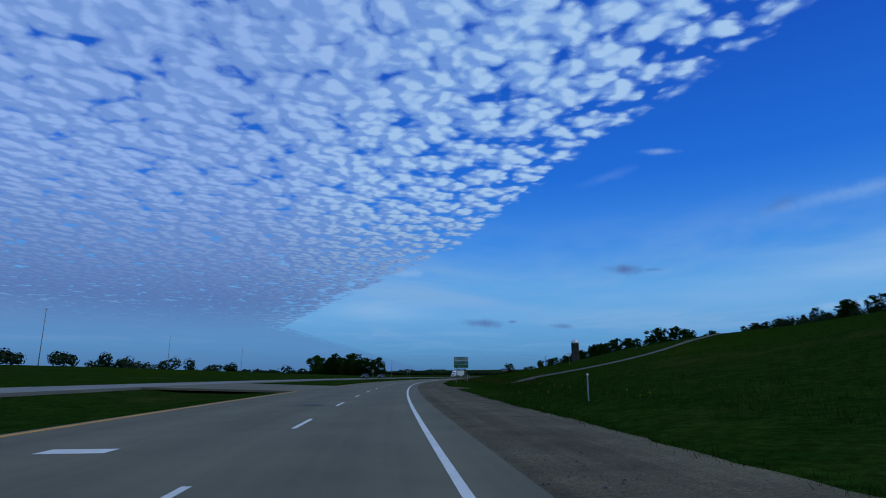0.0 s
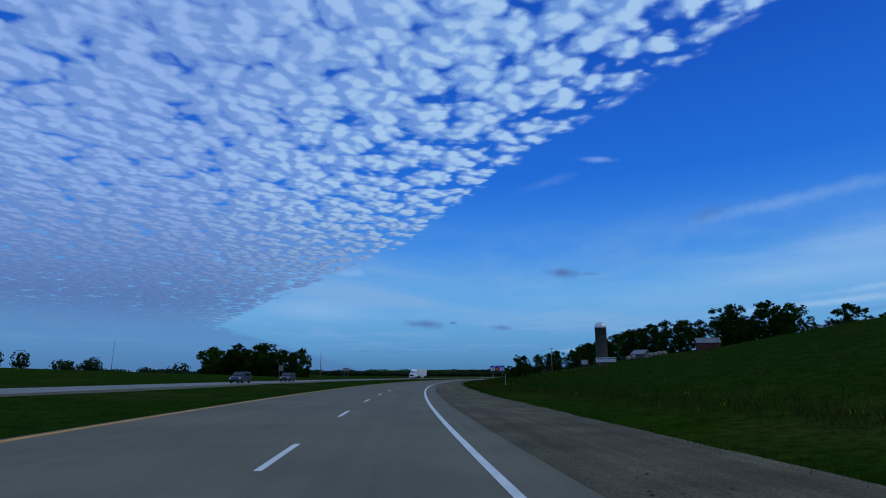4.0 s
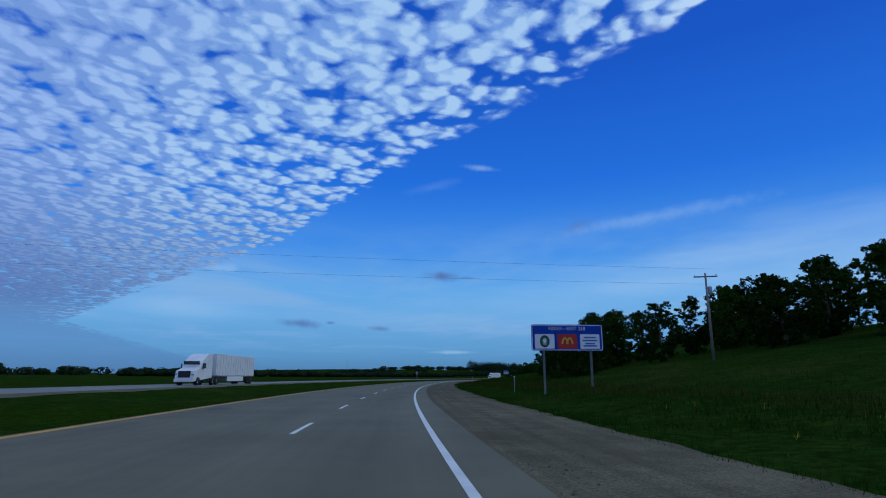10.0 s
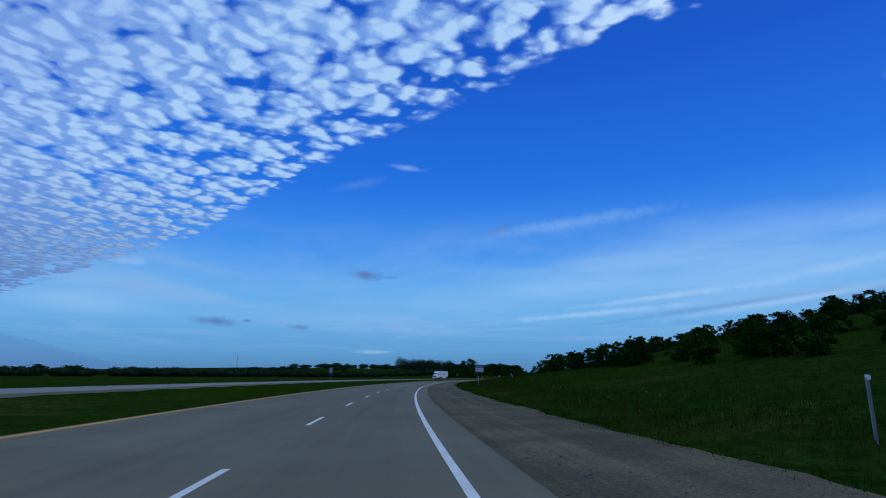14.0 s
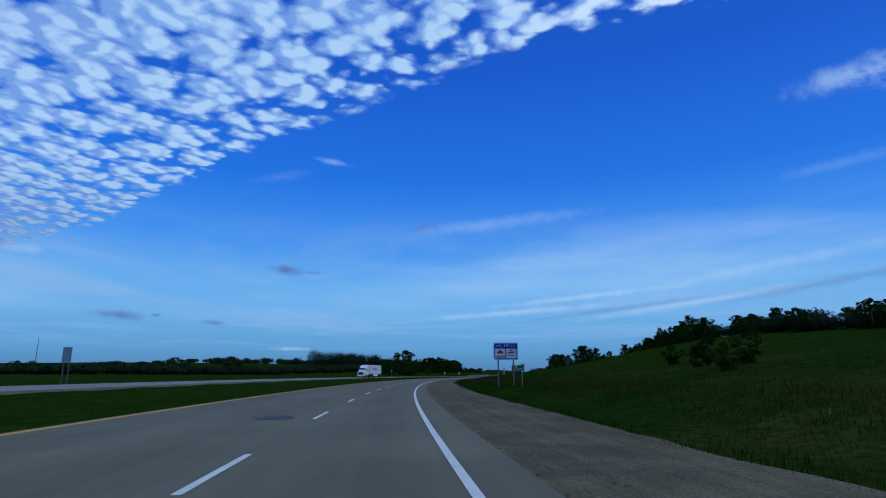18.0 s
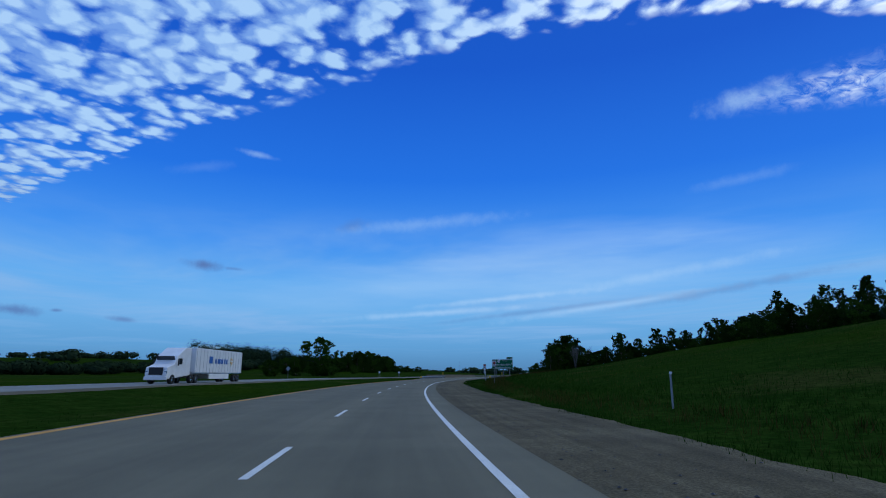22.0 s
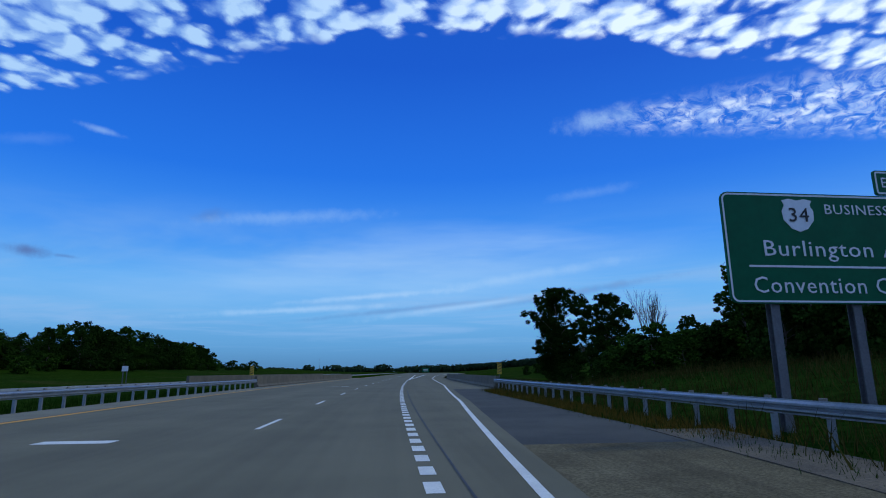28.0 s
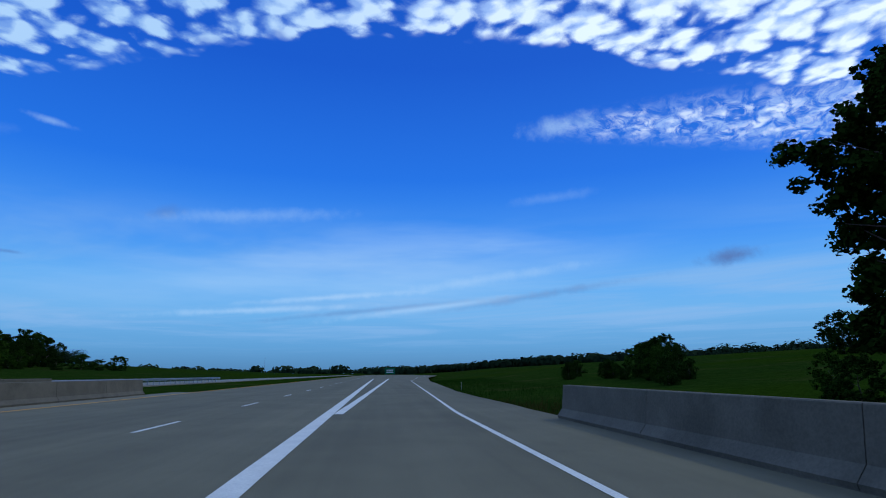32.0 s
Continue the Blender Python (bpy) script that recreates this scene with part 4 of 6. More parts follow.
# beside the bridge
for k, s, u, h, w in (("cotton0", 982, 40.0, 22, 1.12), ("tall1", 900, 43, 10, 1.0), ("round3", 907, 47, 10.5, 0.9), ("tall3", 894, 39, 9.5, 1.0), ("tall0", 914, 42, 9, 1.1), ("cotton1", 952, 42.5, 16.5, 1.1), ("dead1", 905, 33.5, 11.5, 0.6), ("dead2", 968, 44, 9, 0.9), ("dead2", 868, 40, 9.5, 0.8)):
    plant(k, s, u, h, rnd.uniform(0, 6), w, "trees by the bridge")
# lone trees that stand out of the hedge before the bridge
for k, s, u, top, w in (("round1", 865, 55, 15.2, 0.8), ("round4", 862, 50, 10.5, 0.9), ("round2", 872, 62, 13.5, 0.8), ("tall1", 883, 70, 17.8, 1.0), ("tall2", 887, 76, 17.6, 1.0), ("round0", 884, 92, 18.9, 0.8), ("round3", 880, 100, 17.6, 0.9),
                        ("round5", 866, 96, 20.5, 0.7), ("tall3", 866, 99, 21.5, 1.0), ("dead0", 876, 45, 11.4, 0.9), ("dead2", 880, 84, 13.4, 0.8), ("dead1", 800, 84, 12.0, 0.8),
                        ("tall0", 836, 76, 16.0, 1.1), ("tall2", 840, 80, 17.5, 1.0), ("round1", 845, 72, 14.5, 0.9), ("tall1", 848, 84, 18.0, 1.0), ("round5", 834, 86, 15.5, 0.9), ("tall3", 828, 82, 15.0, 1.1)):
    plant(k, s, u, 0, rnd.uniform(0, 6), w, "trees by the bridge", top=top)
row(BUSH + ["round0"], 26, 920, 35, 868, 50, 4.5, 6.5, 3, "bushes by the bridge", (1.1, 1.6))
row(BUSH + ["round4"], 30, 872, 56, 858, 102, 4.5, 7.0, 3, "bushes by the bridge", (1.1, 1.6))
row(BUSH, 10, 935, 37, 1000, 42, 2.6, 4.2, 4, "bushes by the bridge", (1.0, 1.4))
row(BUSH, 14, 872, 33, 930, 38, 3.2, 5.2, 4, "bushes by the bridge", (1.0, 1.4))
row(BUSH + ["tall0"], 18, 880, 42, 960, 54, 4, 6.5, 5, "bushes by the bridge", (1.0, 1.4))
row(BUSH, 8, 888, 27, 912, 29, 3.5, 5.0, 2, "bushes by the bridge", (1.0, 1.4))
row(["tall0", "tall1", "round3"], 10, 866, 31, 888, 40, 7.5, 11, 2.5, "trees by the bridge", (0.8, 1.1))
row(ROUND, 9, 1048, 56, 1078, 66, 6, 9, 4, "trees on the far slope", (0.9, 1.2))
row(ROUND, 9, 1035, 52, 1110, 60, 3, 4.5, 6, "bushes on the far slope", (1.1, 1.5))
row(ROUND, 14, 990, 112, 1110, 140, 10, 15, 8, "tree line on the rise", (1.1, 1.5))
# across the far carriageway
row(ROUND + TALL, 16, 1085, -92, 1185, -118, 9, 12.5, 5, "trees across the highway", (1.0, 1.4))
plant("round3", 890, -61, 15.5, 1.0, 1.15, "trees across the highway")
plant("round0", 900, -76, 7.5, 2.0, 1.0, "trees across the highway")
row(ROUND + TALL, 34, 885, -82, 1150, -112, 4.0, 7.0, 7, "trees across the highway", (1.1, 1.5))
row(ROUND + TALL, 24, 985, -80, 1085, -94, 8.5, 13, 5, "trees across the highway", (1.0, 1.4))
row(ROUND + TALL, 10, 930, -80, 985, -88, 5.5, 8, 4, "trees across the highway", (1.0, 1.4))
row(BUSH, 26, 860, -66, 1180, -90, 3, 5.5, 7, "trees across the highway", (1.2, 1.8))


def far_woods(name, places, seed, leaf, per, label):
    """Distant woods: one mesh of many leaf sprays on uneven mounds."""
    r = np.random.RandomState(seed)
    V = []
    for x, y, h, w in places:
        z0 = float(land_z([x], [y])[0])
        n = per
        d = r.normal(size=(n, 3))
        d /= np.linalg.norm(d, axis=1)[:, None]
        p = d * np.array([w, w, h * 0.52]) * (0.6 + 0.5 * r.rand(n, 1)) + np.array([x, y, z0 + h * 0.5])
        t1 = np.cross(d, r.normal(size=(n, 3)))
        t1 /= np.linalg.norm(t1, axis=1)[:, None]
        t2 = np.cross(d, t1)
        k = leaf * r.uniform(0.6, 1.4, (n, 1))
        V.append(np.stack([p - t1 * k, p - t2 * k, p + t1 * k, p + t2 * k * 1.2], 1).reshape(-1, 3))
    V = np.concatenate(V)
    me = raw(name, V.tolist(), np.arange(len(V)).reshape(-1, 4).tolist(), M_HAZE_LEAF)
    return tagged(new(name, me), label, "woods", kind="stuff")


# unbroken hedges under the skyline trees
for s0, u0, s1, u1, n in ((20, 112, 300, 112, 90), (405, 82, 545, 84, 60), (545, 82, 705, 86, 80), (700, 80, 860, 90, 80)):
    pl = []
    for i in range(n):
        k = (i + rnd.random()) / n
        p = R(s0 + (s1 - s0) * k, u0 + (u1 - u0) * k + rnd.uniform(-4, 4))
        pl.append((p.x, p.y, rnd.uniform(2.0, 4.6), rnd.uniform(1.6, 3.2)))
    far_woods("hedge", pl, s0, 0.2, 420, "dark hedge of scrub along the crest")

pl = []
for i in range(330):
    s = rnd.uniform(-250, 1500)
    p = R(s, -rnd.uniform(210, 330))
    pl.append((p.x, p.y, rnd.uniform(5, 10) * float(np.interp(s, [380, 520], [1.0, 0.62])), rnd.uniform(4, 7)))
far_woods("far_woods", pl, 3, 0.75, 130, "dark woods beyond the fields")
pl = []
for i in range(400):
    s = rnd.uniform(560, 1150)
    p = R(s, np.interp(s, [560, 900, 1150], [-170, -112, -125]) - rnd.uniform(0, 22))
    pl.append((p.x, p.y, rnd.uniform(2.6, 4.8), rnd.uniform(2.4, 4)))
for i in range(220):
    s = rnd.uniform(1000, 1430)
    p = R(s, np.interp(s, [1000, 1430], [-150, -215]) - rnd.uniform(0, 50))
    pl.append((p.x, p.y, rnd.uniform(7, 11) * (1.3 if s < 1130 else 1.0), rnd.uniform(4, 6.5)))
far_woods("far_woods", pl, 5, 0.34, 420, "dense dark tree belt across the highway")
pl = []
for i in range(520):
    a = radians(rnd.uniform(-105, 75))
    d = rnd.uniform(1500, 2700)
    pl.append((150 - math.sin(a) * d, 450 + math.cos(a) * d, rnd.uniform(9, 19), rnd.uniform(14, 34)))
far_woods("far_woods", pl, 4, 3.6, 90, "haze-tinted woods along the horizon")
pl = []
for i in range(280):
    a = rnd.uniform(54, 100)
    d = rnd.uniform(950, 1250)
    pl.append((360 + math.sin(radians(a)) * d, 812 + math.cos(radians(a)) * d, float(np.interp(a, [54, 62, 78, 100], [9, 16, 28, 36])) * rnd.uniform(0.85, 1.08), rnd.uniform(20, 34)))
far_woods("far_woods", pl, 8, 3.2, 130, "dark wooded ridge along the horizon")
pl = []
for i in range(200):
    s = rnd.uniform(-120, 1350)
    p = R(s, rnd.uniform(230, 360))
    pl.append((p.x, p.y, rnd.uniform(7, 12), rnd.uniform(5, 9)))
far_woods("far_woods", pl, 6, 0.85, 120, "dark woods on the rise")


# ---------------------------------------------------------------- signs
def text_mesh(s, size, material, align="CENTER", space=1.08):
    cu = bpy.data.curves.new("lettering", "FONT")
    cu.body, cu.size, cu.align_x, cu.align_y, cu.extrude, cu.space_character, cu.resolution_u = s, size, align, "CENTER", 0.004, space, 2
    cu.offset = 0.0
    ob = bpy.data.objects.new("lettering", cu)
    scene.collection.objects.link(ob)
    bpy.context.view_layer.update()
    me = bpy.data.meshes.new_from_object(ob.evaluated_get(bpy.context.evaluated_depsgraph_get()))
    bpy.data.objects.remove(ob)
    bpy.data.curves.remove(cu)
    me.name = "lettering"
    me.materials.clear()
    me.materials.append(material)
    return me


FACE = Matrix.Rotation(PI / 2, 4, "X")


def letters(s, size, x, z, material, parent, y=-0.045, align="CENTER", space=1.08, fit_width=0.0):
    me = text_mesh(s, size, material, align, space)
    k = 1.0
    if fit_width:
        xs = [v.co.x for v in me.vertices]
        k = fit_width / max(1e-3, max(xs) - min(xs))
    return shared("lettering", me, parent, Matrix.Translation((x, y, z)) @ FACE @ Matrix.Diagonal((k, 1, 1, 1)))


def rounded(w, h, r, n=4):
    out = []
    for cx, cz, a0 in ((w / 2 - r, h / 2 - r, 0), (-w / 2 + r, h / 2 - r, 90), (-w / 2 + r, -h / 2 + r, 180), (w / 2 - r, -h / 2 + r, 270)):
        for i in range(n + 1):
            a = radians(a0 + 90 * i / n)
            out.append((cx + r * math.cos(a), cz + r * math.sin(a)))
    return out


def plate(name, outline, x, z, y0, y1, material, parent, label=""):
    """A flat piece of a sign: an outline in its plane between two depths."""
    bm = bmesh.new()
    fr = [bm.verts.new((x + a, y0, z + b)) for a, b in outline]
    bk = [bm.verts.new((x + a, y1, z + b)) for a, b in outline]
    n = len(fr)
    bm.faces.new(fr)
    bm.faces.new(bk[::-1])
    for i in range(n):
        bm.faces.new((fr[i], bk[i], bk[(i + 1) % n], fr[(i + 1) % n]))
    bmesh.ops.recalc_face_normals(bm, faces=bm.faces)
    return part(name, bm, material, parent, label)


def rim(name, w, h, r, t, x, z, y0, y1, material, parent):
    """A thin border just inside a plate's edge."""
    a, b = rounded(w, h, r), rounded(w - 2 * t, h - 2 * t, max(0.01, r - t))
    bm = bmesh.new()
    va = [bm.verts.new((x + p, y0, z + q)) for p, q in a]
    vb = [bm.verts.new((x + p, y0, z + q)) for p, q in b]
    n = len(va)
    for i in range(n):
        bm.faces.new((va[i], va[(i + 1) % n], vb[(i + 1) % n], vb[i]))
    r2 = bmesh.ops.extrude_face_region(bm, geom=list(bm.faces))
    for v in r2["geom"]:
        if isinstance(v, bmesh.types.BMVert):
            v.co.y = y1
    bmesh.ops.recalc_face_normals(bm, faces=bm.faces)
    return part(name, bm, material, parent)


def sign_at(name, s, u, label, category="road sign", turn=0.0, group="", z=None):
    p = on_land(s, u)
    if z is not None:
        p.z = z + float(lean(s)) * max(0.0, u)
    return empty(name, Matrix.Translation(p) @ Matrix.Rotation(heading(s) + radians(turn), 4, "Z"), label, category, group)


def steel_post(parent, x, top, w=0.13, d=0.10, y=0.06, material=None):
    """An I-section post standing a little in the ground."""
    bm = bmesh.new()
    t = 0.014
    box(bm, x - w / 2, x + w / 2, y, y + t, -0.5, top)
    box(bm, x - w / 2, x + w / 2, y + d - t, y + d, -0.5, top)
    box(bm, x - t / 2, x + t / 2, y + t, y + d - t, -0.5, top)
    return part("post", bm, material or M_SIGNPOST, parent)


def panel(parent, w, h, x, z, material, border=True, r=0.12, name="panel", y0=-0.03, y1=0.03, tone=None):
    plate(name, rounded(w, h, r), x, z, y0, y1, material, parent)
    if border:
        rim("border", w - 0.06, h - 0.06, r * 0.85, 0.045, x, z, y0 - 0.006, y0 - 0.001, tone or M_SIGNWHITE, parent)


def bar(parent, x0, x1, z0, z1, material, name="rule", y0=-0.040, y1=-0.031):
    bm = bmesh.new()
    box(bm, x0, x1, y0, y1, z0, z1)
    return part(name, bm, material, parent)


def disc(parent, name, x, z, rx, rz, y0, y1, material, n=24):
    return plate(name, [(rx * math.cos(2 * PI * i / n), rz * math.sin(2 * PI * i / n)) for i in range(n)], x, z, y0, y1, material, parent)


def arrow(parent, x, z, size, turn, material, y0=-0.045, y1=-0.032):
    o = [(-0.09, -0.5), (0.09, -0.5), (0.09, 0.12), (0.30, 0.02), (0.30, 0.16), (0.0, 0.5), (-0.30, 0.16), (-0.30, 0.02), (-0.09, 0.12)]
    c, s_ = math.cos(radians(turn)), math.sin(radians(turn))
    return plate("arrow", [((a * c - b * s_) * size, (a * s_ + b * c) * size) for a, b in o], x, z, y0, y1, material, parent)


# guide sign to the fairgrounds
sg = sign_at("guide_sign", 117, 12.1, "green guide sign of two stacked panels on steel posts", z=-0.9)
panel(sg, 2.9, 0.62, 0, 5.25, M_GREEN)
panel(sg, 2.9, 1.56, 0, 4.12, M_GREEN)
letters("Libertyville", 0.40, 0, 5.24, M_SIGNWHITE, sg, fit_width=2.3)
letters("Jefferson Co", 0.40, 0, 4.58, M_SIGNWHITE, sg, fit_width=2.4)
letters("Fairgrounds", 0.40, 0, 4.10, M_SIGNWHITE, sg, fit_width=2.3)
letters("EXIT 210", 0.26, 0, 3.62, M_SIGNWHITE, sg, fit_width=1.15)
for x in (-0.95, 0.95):
    steel_post(sg, x, 5.5)

# blue service signs
sg = sign_at("service_sign", 335.5, 14.8, "wide blue service sign with three logo panels", z=-0.4)
panel(sg, 5.3, 1.9, 0, 4.1, M_BLUE)
letters("FOOD - EXIT 210", 0.36, 0, 4.74, M_SIGNWHITE, sg, fit_width=2.7)
for x, m in ((-1.68, M_SIGNWHITE), (0, M_RED), (1.68, M_SIGNWHITE)):
    panel(sg, 1.45, 1.05, x, 3.82, m, False, 0.06, "logo_panel", -0.045, -0.031)
disc(sg, "emblem", -1.68, 3.82, 0.36, 0.44, -0.055, -0.046, M_BLACK)
disc(sg, "emblem", -1.68, 3.82, 0.27, 0.34, -0.059, -0.056, M_LOGOGREEN)
disc(sg, "emblem", -1.68, 3.86, 0.13, 0.17, -0.066, -0.060, M_SIGNWHITE)
bar(sg, -1.80, -1.56, 3.60, 3.66, M_SIGNWHITE, "line_of_print", -0.066, -0.060)
for sx in (-1, 1):
    o = [(0.30 * math.cos(a) + sx * 0.20, 0.62 * math.sin(a) - 0.30) for a in np.linspace(0.25, PI - 0.25, 10)]
    o += [(0.16 * math.cos(a) + sx * 0.20, 0.50 * math.sin(a) - 0.30) for a in np.linspace(PI - 0.25, 0.25, 10)]
    plate("emblem", [(x * 0.9, z) for x, z in o], 0, 3.80, -0.055 - 0.004 * sx, -0.046, M_SIGNYEL, sg)
for z, w in ((4.1, 0.9), (3.88, 1.1), (3.66, 0.7), (3.5, 1.0)):
    bar(sg, 1.68 - w / 2, 1.68 + w / 2, z - 0.05, z + 0.05, M_LOGOBLUE, "line_of_print", -0.052, -0.046)
for x in (-1.75, 1.75):
    steel_post(sg, x, 5.0, 0.16)

sg = sign_at("service_sign", 594, 13.0, "blue service sign with two logo panels", z=-0.75)
panel(sg, 2.55, 1.75, 0, 4.05, M_BLUE)
letters("GAS - EXIT 210", 0.30, 0, 4.62, M_SIGNWHITE, sg, fit_width=1.95)
for x in (-0.58, 0.58):
    panel(sg, 1.05, 0.98, x, 3.82, M_SIGNWHITE, False, 0.05, "logo_panel", -0.045, -0.031)
plate("emblem", [(-0.30, -0.08), (0.30, -0.08), (0.36, 0.10), (0.14, 0.16), (0.10, 0.30), (-0.10, 0.30), (-0.14, 0.16), (-0.36, 0.10)], -0.58, 3.88, -0.055, -0.046, M_RED, sg)
bar(sg, -1.06, -0.10, 3.38, 3.52, M_LOGOBLUE, "line_of_print", -0.052, -0.046)
bar(sg, -0.98, -0.18, 3.58, 3.68, M_LOGOYEL, "line_of_print", -0.052, -0.046)
for z, w, m in ((4.12, 0.35, M_RED), (3.90, 0.72, M_LOGOBLUE), (3.62, 0.78, M_LOGOLIME)):
    bar(sg, 0.58 - w / 2, 0.58 + w / 2, z - 0.08, z + 0.08, m, "line_of_print", -0.052, -0.046)
disc(sg, "emblem", 0.92, 3.98, 0.10, 0.14, -0.055, -0.046, M_LOGOLIME)
for x in (-0.8, 0.8):
    steel_post(sg, x, 4.85, 0.14)

# the large exit sign
sg = sign_at("exit_sign", 848, 15.7, "large green exit sign with an exit tab on three steel posts", turn=1, z=-0.9)
sg.matrix_basis = sg.matrix_basis @ Matrix.Scale(1.09, 4)
panel(sg, 6.1, 2.75, 0, 5.05, M_GREEN, r=0.2)
panel(sg, 1.85, 0.66, 2.12, 6.78, M_GREEN, r=0.08)
letters("EXIT 210", 0.38, 2.12, 6.77, M_SIGNWHITE, sg, fit_width=1.5)
letters("BUSINESS", 0.36, 0.55, 6.02, M_SIGNWHITE, sg, fit_width=1.75)
letters("Burlington Ave", 0.56, 0.02, 5.00, M_SIGNWHITE, sg, fit_width=4.2)
letters("Convention Center", 0.56, 0.02, 4.10, M_SIGNWHITE, sg, fit_width=4.95)
bar(sg, -2.5, 2.5, 4.55, 4.60, M_SIGNWHITE)
shield = [(0, -0.42), (0.22, -0.34), (0.40, -0.12), (0.42, 0.10), (0.34, 0.26), (0.40, 0.38), (0.20, 0.42), (0, 0.38), (-0.20, 0.42), (-0.40, 0.38), (-0.34, 0.26), (-0.42, 0.10), (-0.40, -0.12), (-0.22, -0.34)]
plate("route_shield", shield, -1.05, 5.86, -0.045, -0.031, M_SIGNWHITE, sg)
letters("34", 0.50, -1.05, 5.85, M_BLACK, sg, y=-0.058, fit_width=0.52)
arrow(sg, 2.62, 5.15, 0.62, -32, M_SIGNWHITE)
for x in (-1.9, 0.25, 2.1):
    steel_post(sg, x, 6.2, 0.22, 0.2)

# the detour assembly
sg = sign_at("detour_sign", 830, 11.1, "stacked detour signs on two posts", z=-0.4)
sg.matrix_basis = sg.matrix_basis @ Matrix.Scale(1.2, 4)
panel(sg, 0.64, 0.40, 0, 3.66, M_ORANGE, True, 0.03, tone=M_BLACK)
letters("DETOUR", 0.26, 0, 3.66, M_BLACK, sg, fit_width=0.55)
panel(sg, 0.64, 0.40, 0.0, 3.24, M_SIGNWHITE, True, 0.03, tone=M_BLACK)
letters("NORTH", 0.26, 0, 3.24, M_BLACK, sg, fit_width=0.5)
panel(sg, 0.66, 0.72, 0.0, 2.66, M_BLACK, False, 0.03)
disc(sg, "route_oval", 0, 2.66, 0.25, 0.33, -0.042, -0.031, M_SIGNWHITE)
letters("1", 0.42, 0, 2.66, M_BLACK, sg, y=-0.052)
panel(sg, 0.52, 0.66, 0.0, 1.95, M_SIGNWHITE, True, 0.03, tone=M_BLACK)
arrow(sg, 0.0, 1.95, 0.5, -38, M_BLACK)
for x in (-0.13, 0.13):
    steel_post(sg, x, 3.8, 0.06, 0.05)

# the white notice with a round emblem
sg = sign_at("notice_sign", 736, 12.7, "white notice sign with a dark round emblem on one post", z=-0.75)
panel(sg, 0.56, 0.78, 0, 3.2, M_SIGNWHITE, True, 0.04, tone=M_STEEL)
disc(sg, "emblem", 0, 3.28, 0.19, 0.21, -0.044, -0.031, M_BLACK)
disc(sg, "emblem", 0.0, 3.33, 0.11, 0.07, -0.052, -0.045, M_RED)
disc(sg, "emblem", 0.02, 3.22, 0.07, 0.08, -0.052, -0.045, M_RED)
for z in (2.98, 2.90):
    bar(sg, -0.18, 0.18, z - 0.022, z + 0.022, M_BLACK, "line_of_print")
bar(sg, -0.18, 0.18, 3.53, 3.55, M_BLACK, "line_of_print")
steel_post(sg, 0, 3.5, 0.06, 0.05)


def far_board(name, s, u, z0, w, h, top, material, label, posts=2, turn=0.0, group=""):
    """A small board on posts, too far off to read."""
    b = sign_at(name, s, u, label, turn=turn, group=group)
    panel(b, w, h, 0, top - h / 2, material, False, 0.05)
    if posts == 1:
        steel_post(b, 0, top - 0.1, 0.08, 0.07)
    else:
        for x in (-w * 0.3, w * 0.3):
            steel_post(b, x, top - 0.1, 0.1, 0.09)
    return b


ob = far_board("gore_sign", 1160, 11, 0, 3.6, 2.2, 4.4, M_GREEN, "green exit sign in the gore ahead")
for z in (3.6, 2.9):
    bar(ob, -1.2, 1.2, z - 0.15, z + 0.15, M_SIGNWHITE, "line_of_print", -0.04, -0.031)
ob = far_board("guide_sign", 265, -39.3, 0, 1.25, 1.4, 4.0, M_POST, "back of a sign on two posts across the highway", turn=0)
far_board("guide_sign", 317, -37.4, 0, 2.2, 1.0, 4.0, M_POST, "back of a large sign on two posts across the highway")
far_board("guide_sign", 600, -36, 0, 1.0, 1.7, 4.2, M_STEEL, "back of a tall sign across the highway")
ob = sign_at("warning_sign", 804, -39, "back of a diamond warning sign on one post across the highway")
plate("panel", [(0, 0.62), (0.62, 0), (0, -0.62), (-0.62, 0)], 0, 2.6, -0.02, 0.02, M_STEEL, ob)
steel_post(ob, 0, 2.6, 0.08, 0.07)
far_board("regulatory_sign", 930, -37, 0, 0.9, 0.75, 2.6, M_SIGNWHITE, "small white sign across the highway")
far_board("regulatory_sign", 892, -36, 0, 0.7, 0.9, 2.6, M_SIGNWHITE, "small white sign on two thin posts across the highway")
far_board("regulatory_sign", 128, 36, 0, 0.6, 0.6, 2.4, M_SIGNWHITE, "small white sign by the farm fence", 1)

# ---------------------------------------------------------------- posts, markers, rails, barriers
def delineator(s, u):
    ob = sign_at("delineator", s, u, "slim steel delineator post with a round reflector", "delineator post", group="delineators along the shoulder")
    bm = bmesh.new()
    box(bm, -0.03, 0.03, 0.0, 0.006, -0.4, 1.42)
    box(bm, -0.035, -0.03, 0.0, 0.03, -0.4, 1.42)
    box(bm, 0.03, 0.035, 0.0, 0.03, -0.4, 1.42)
    part("post", bm, M_STEEL, ob)
    disc(ob, "reflector", 0, 1.36, 0.055, 0.055, -0.03, -0.004, M_SIGNWHITE, 14)
    return ob


for s, u in ((29, 12.6), (111, 13.2), (188, 13.2), (270, 12.7), (345, 12.4), (424, 12.2), (508, 12.4), (590, 14.0), (676, 12.5), (756, 12.4), (1060, 22)):
    delineator(s, u)


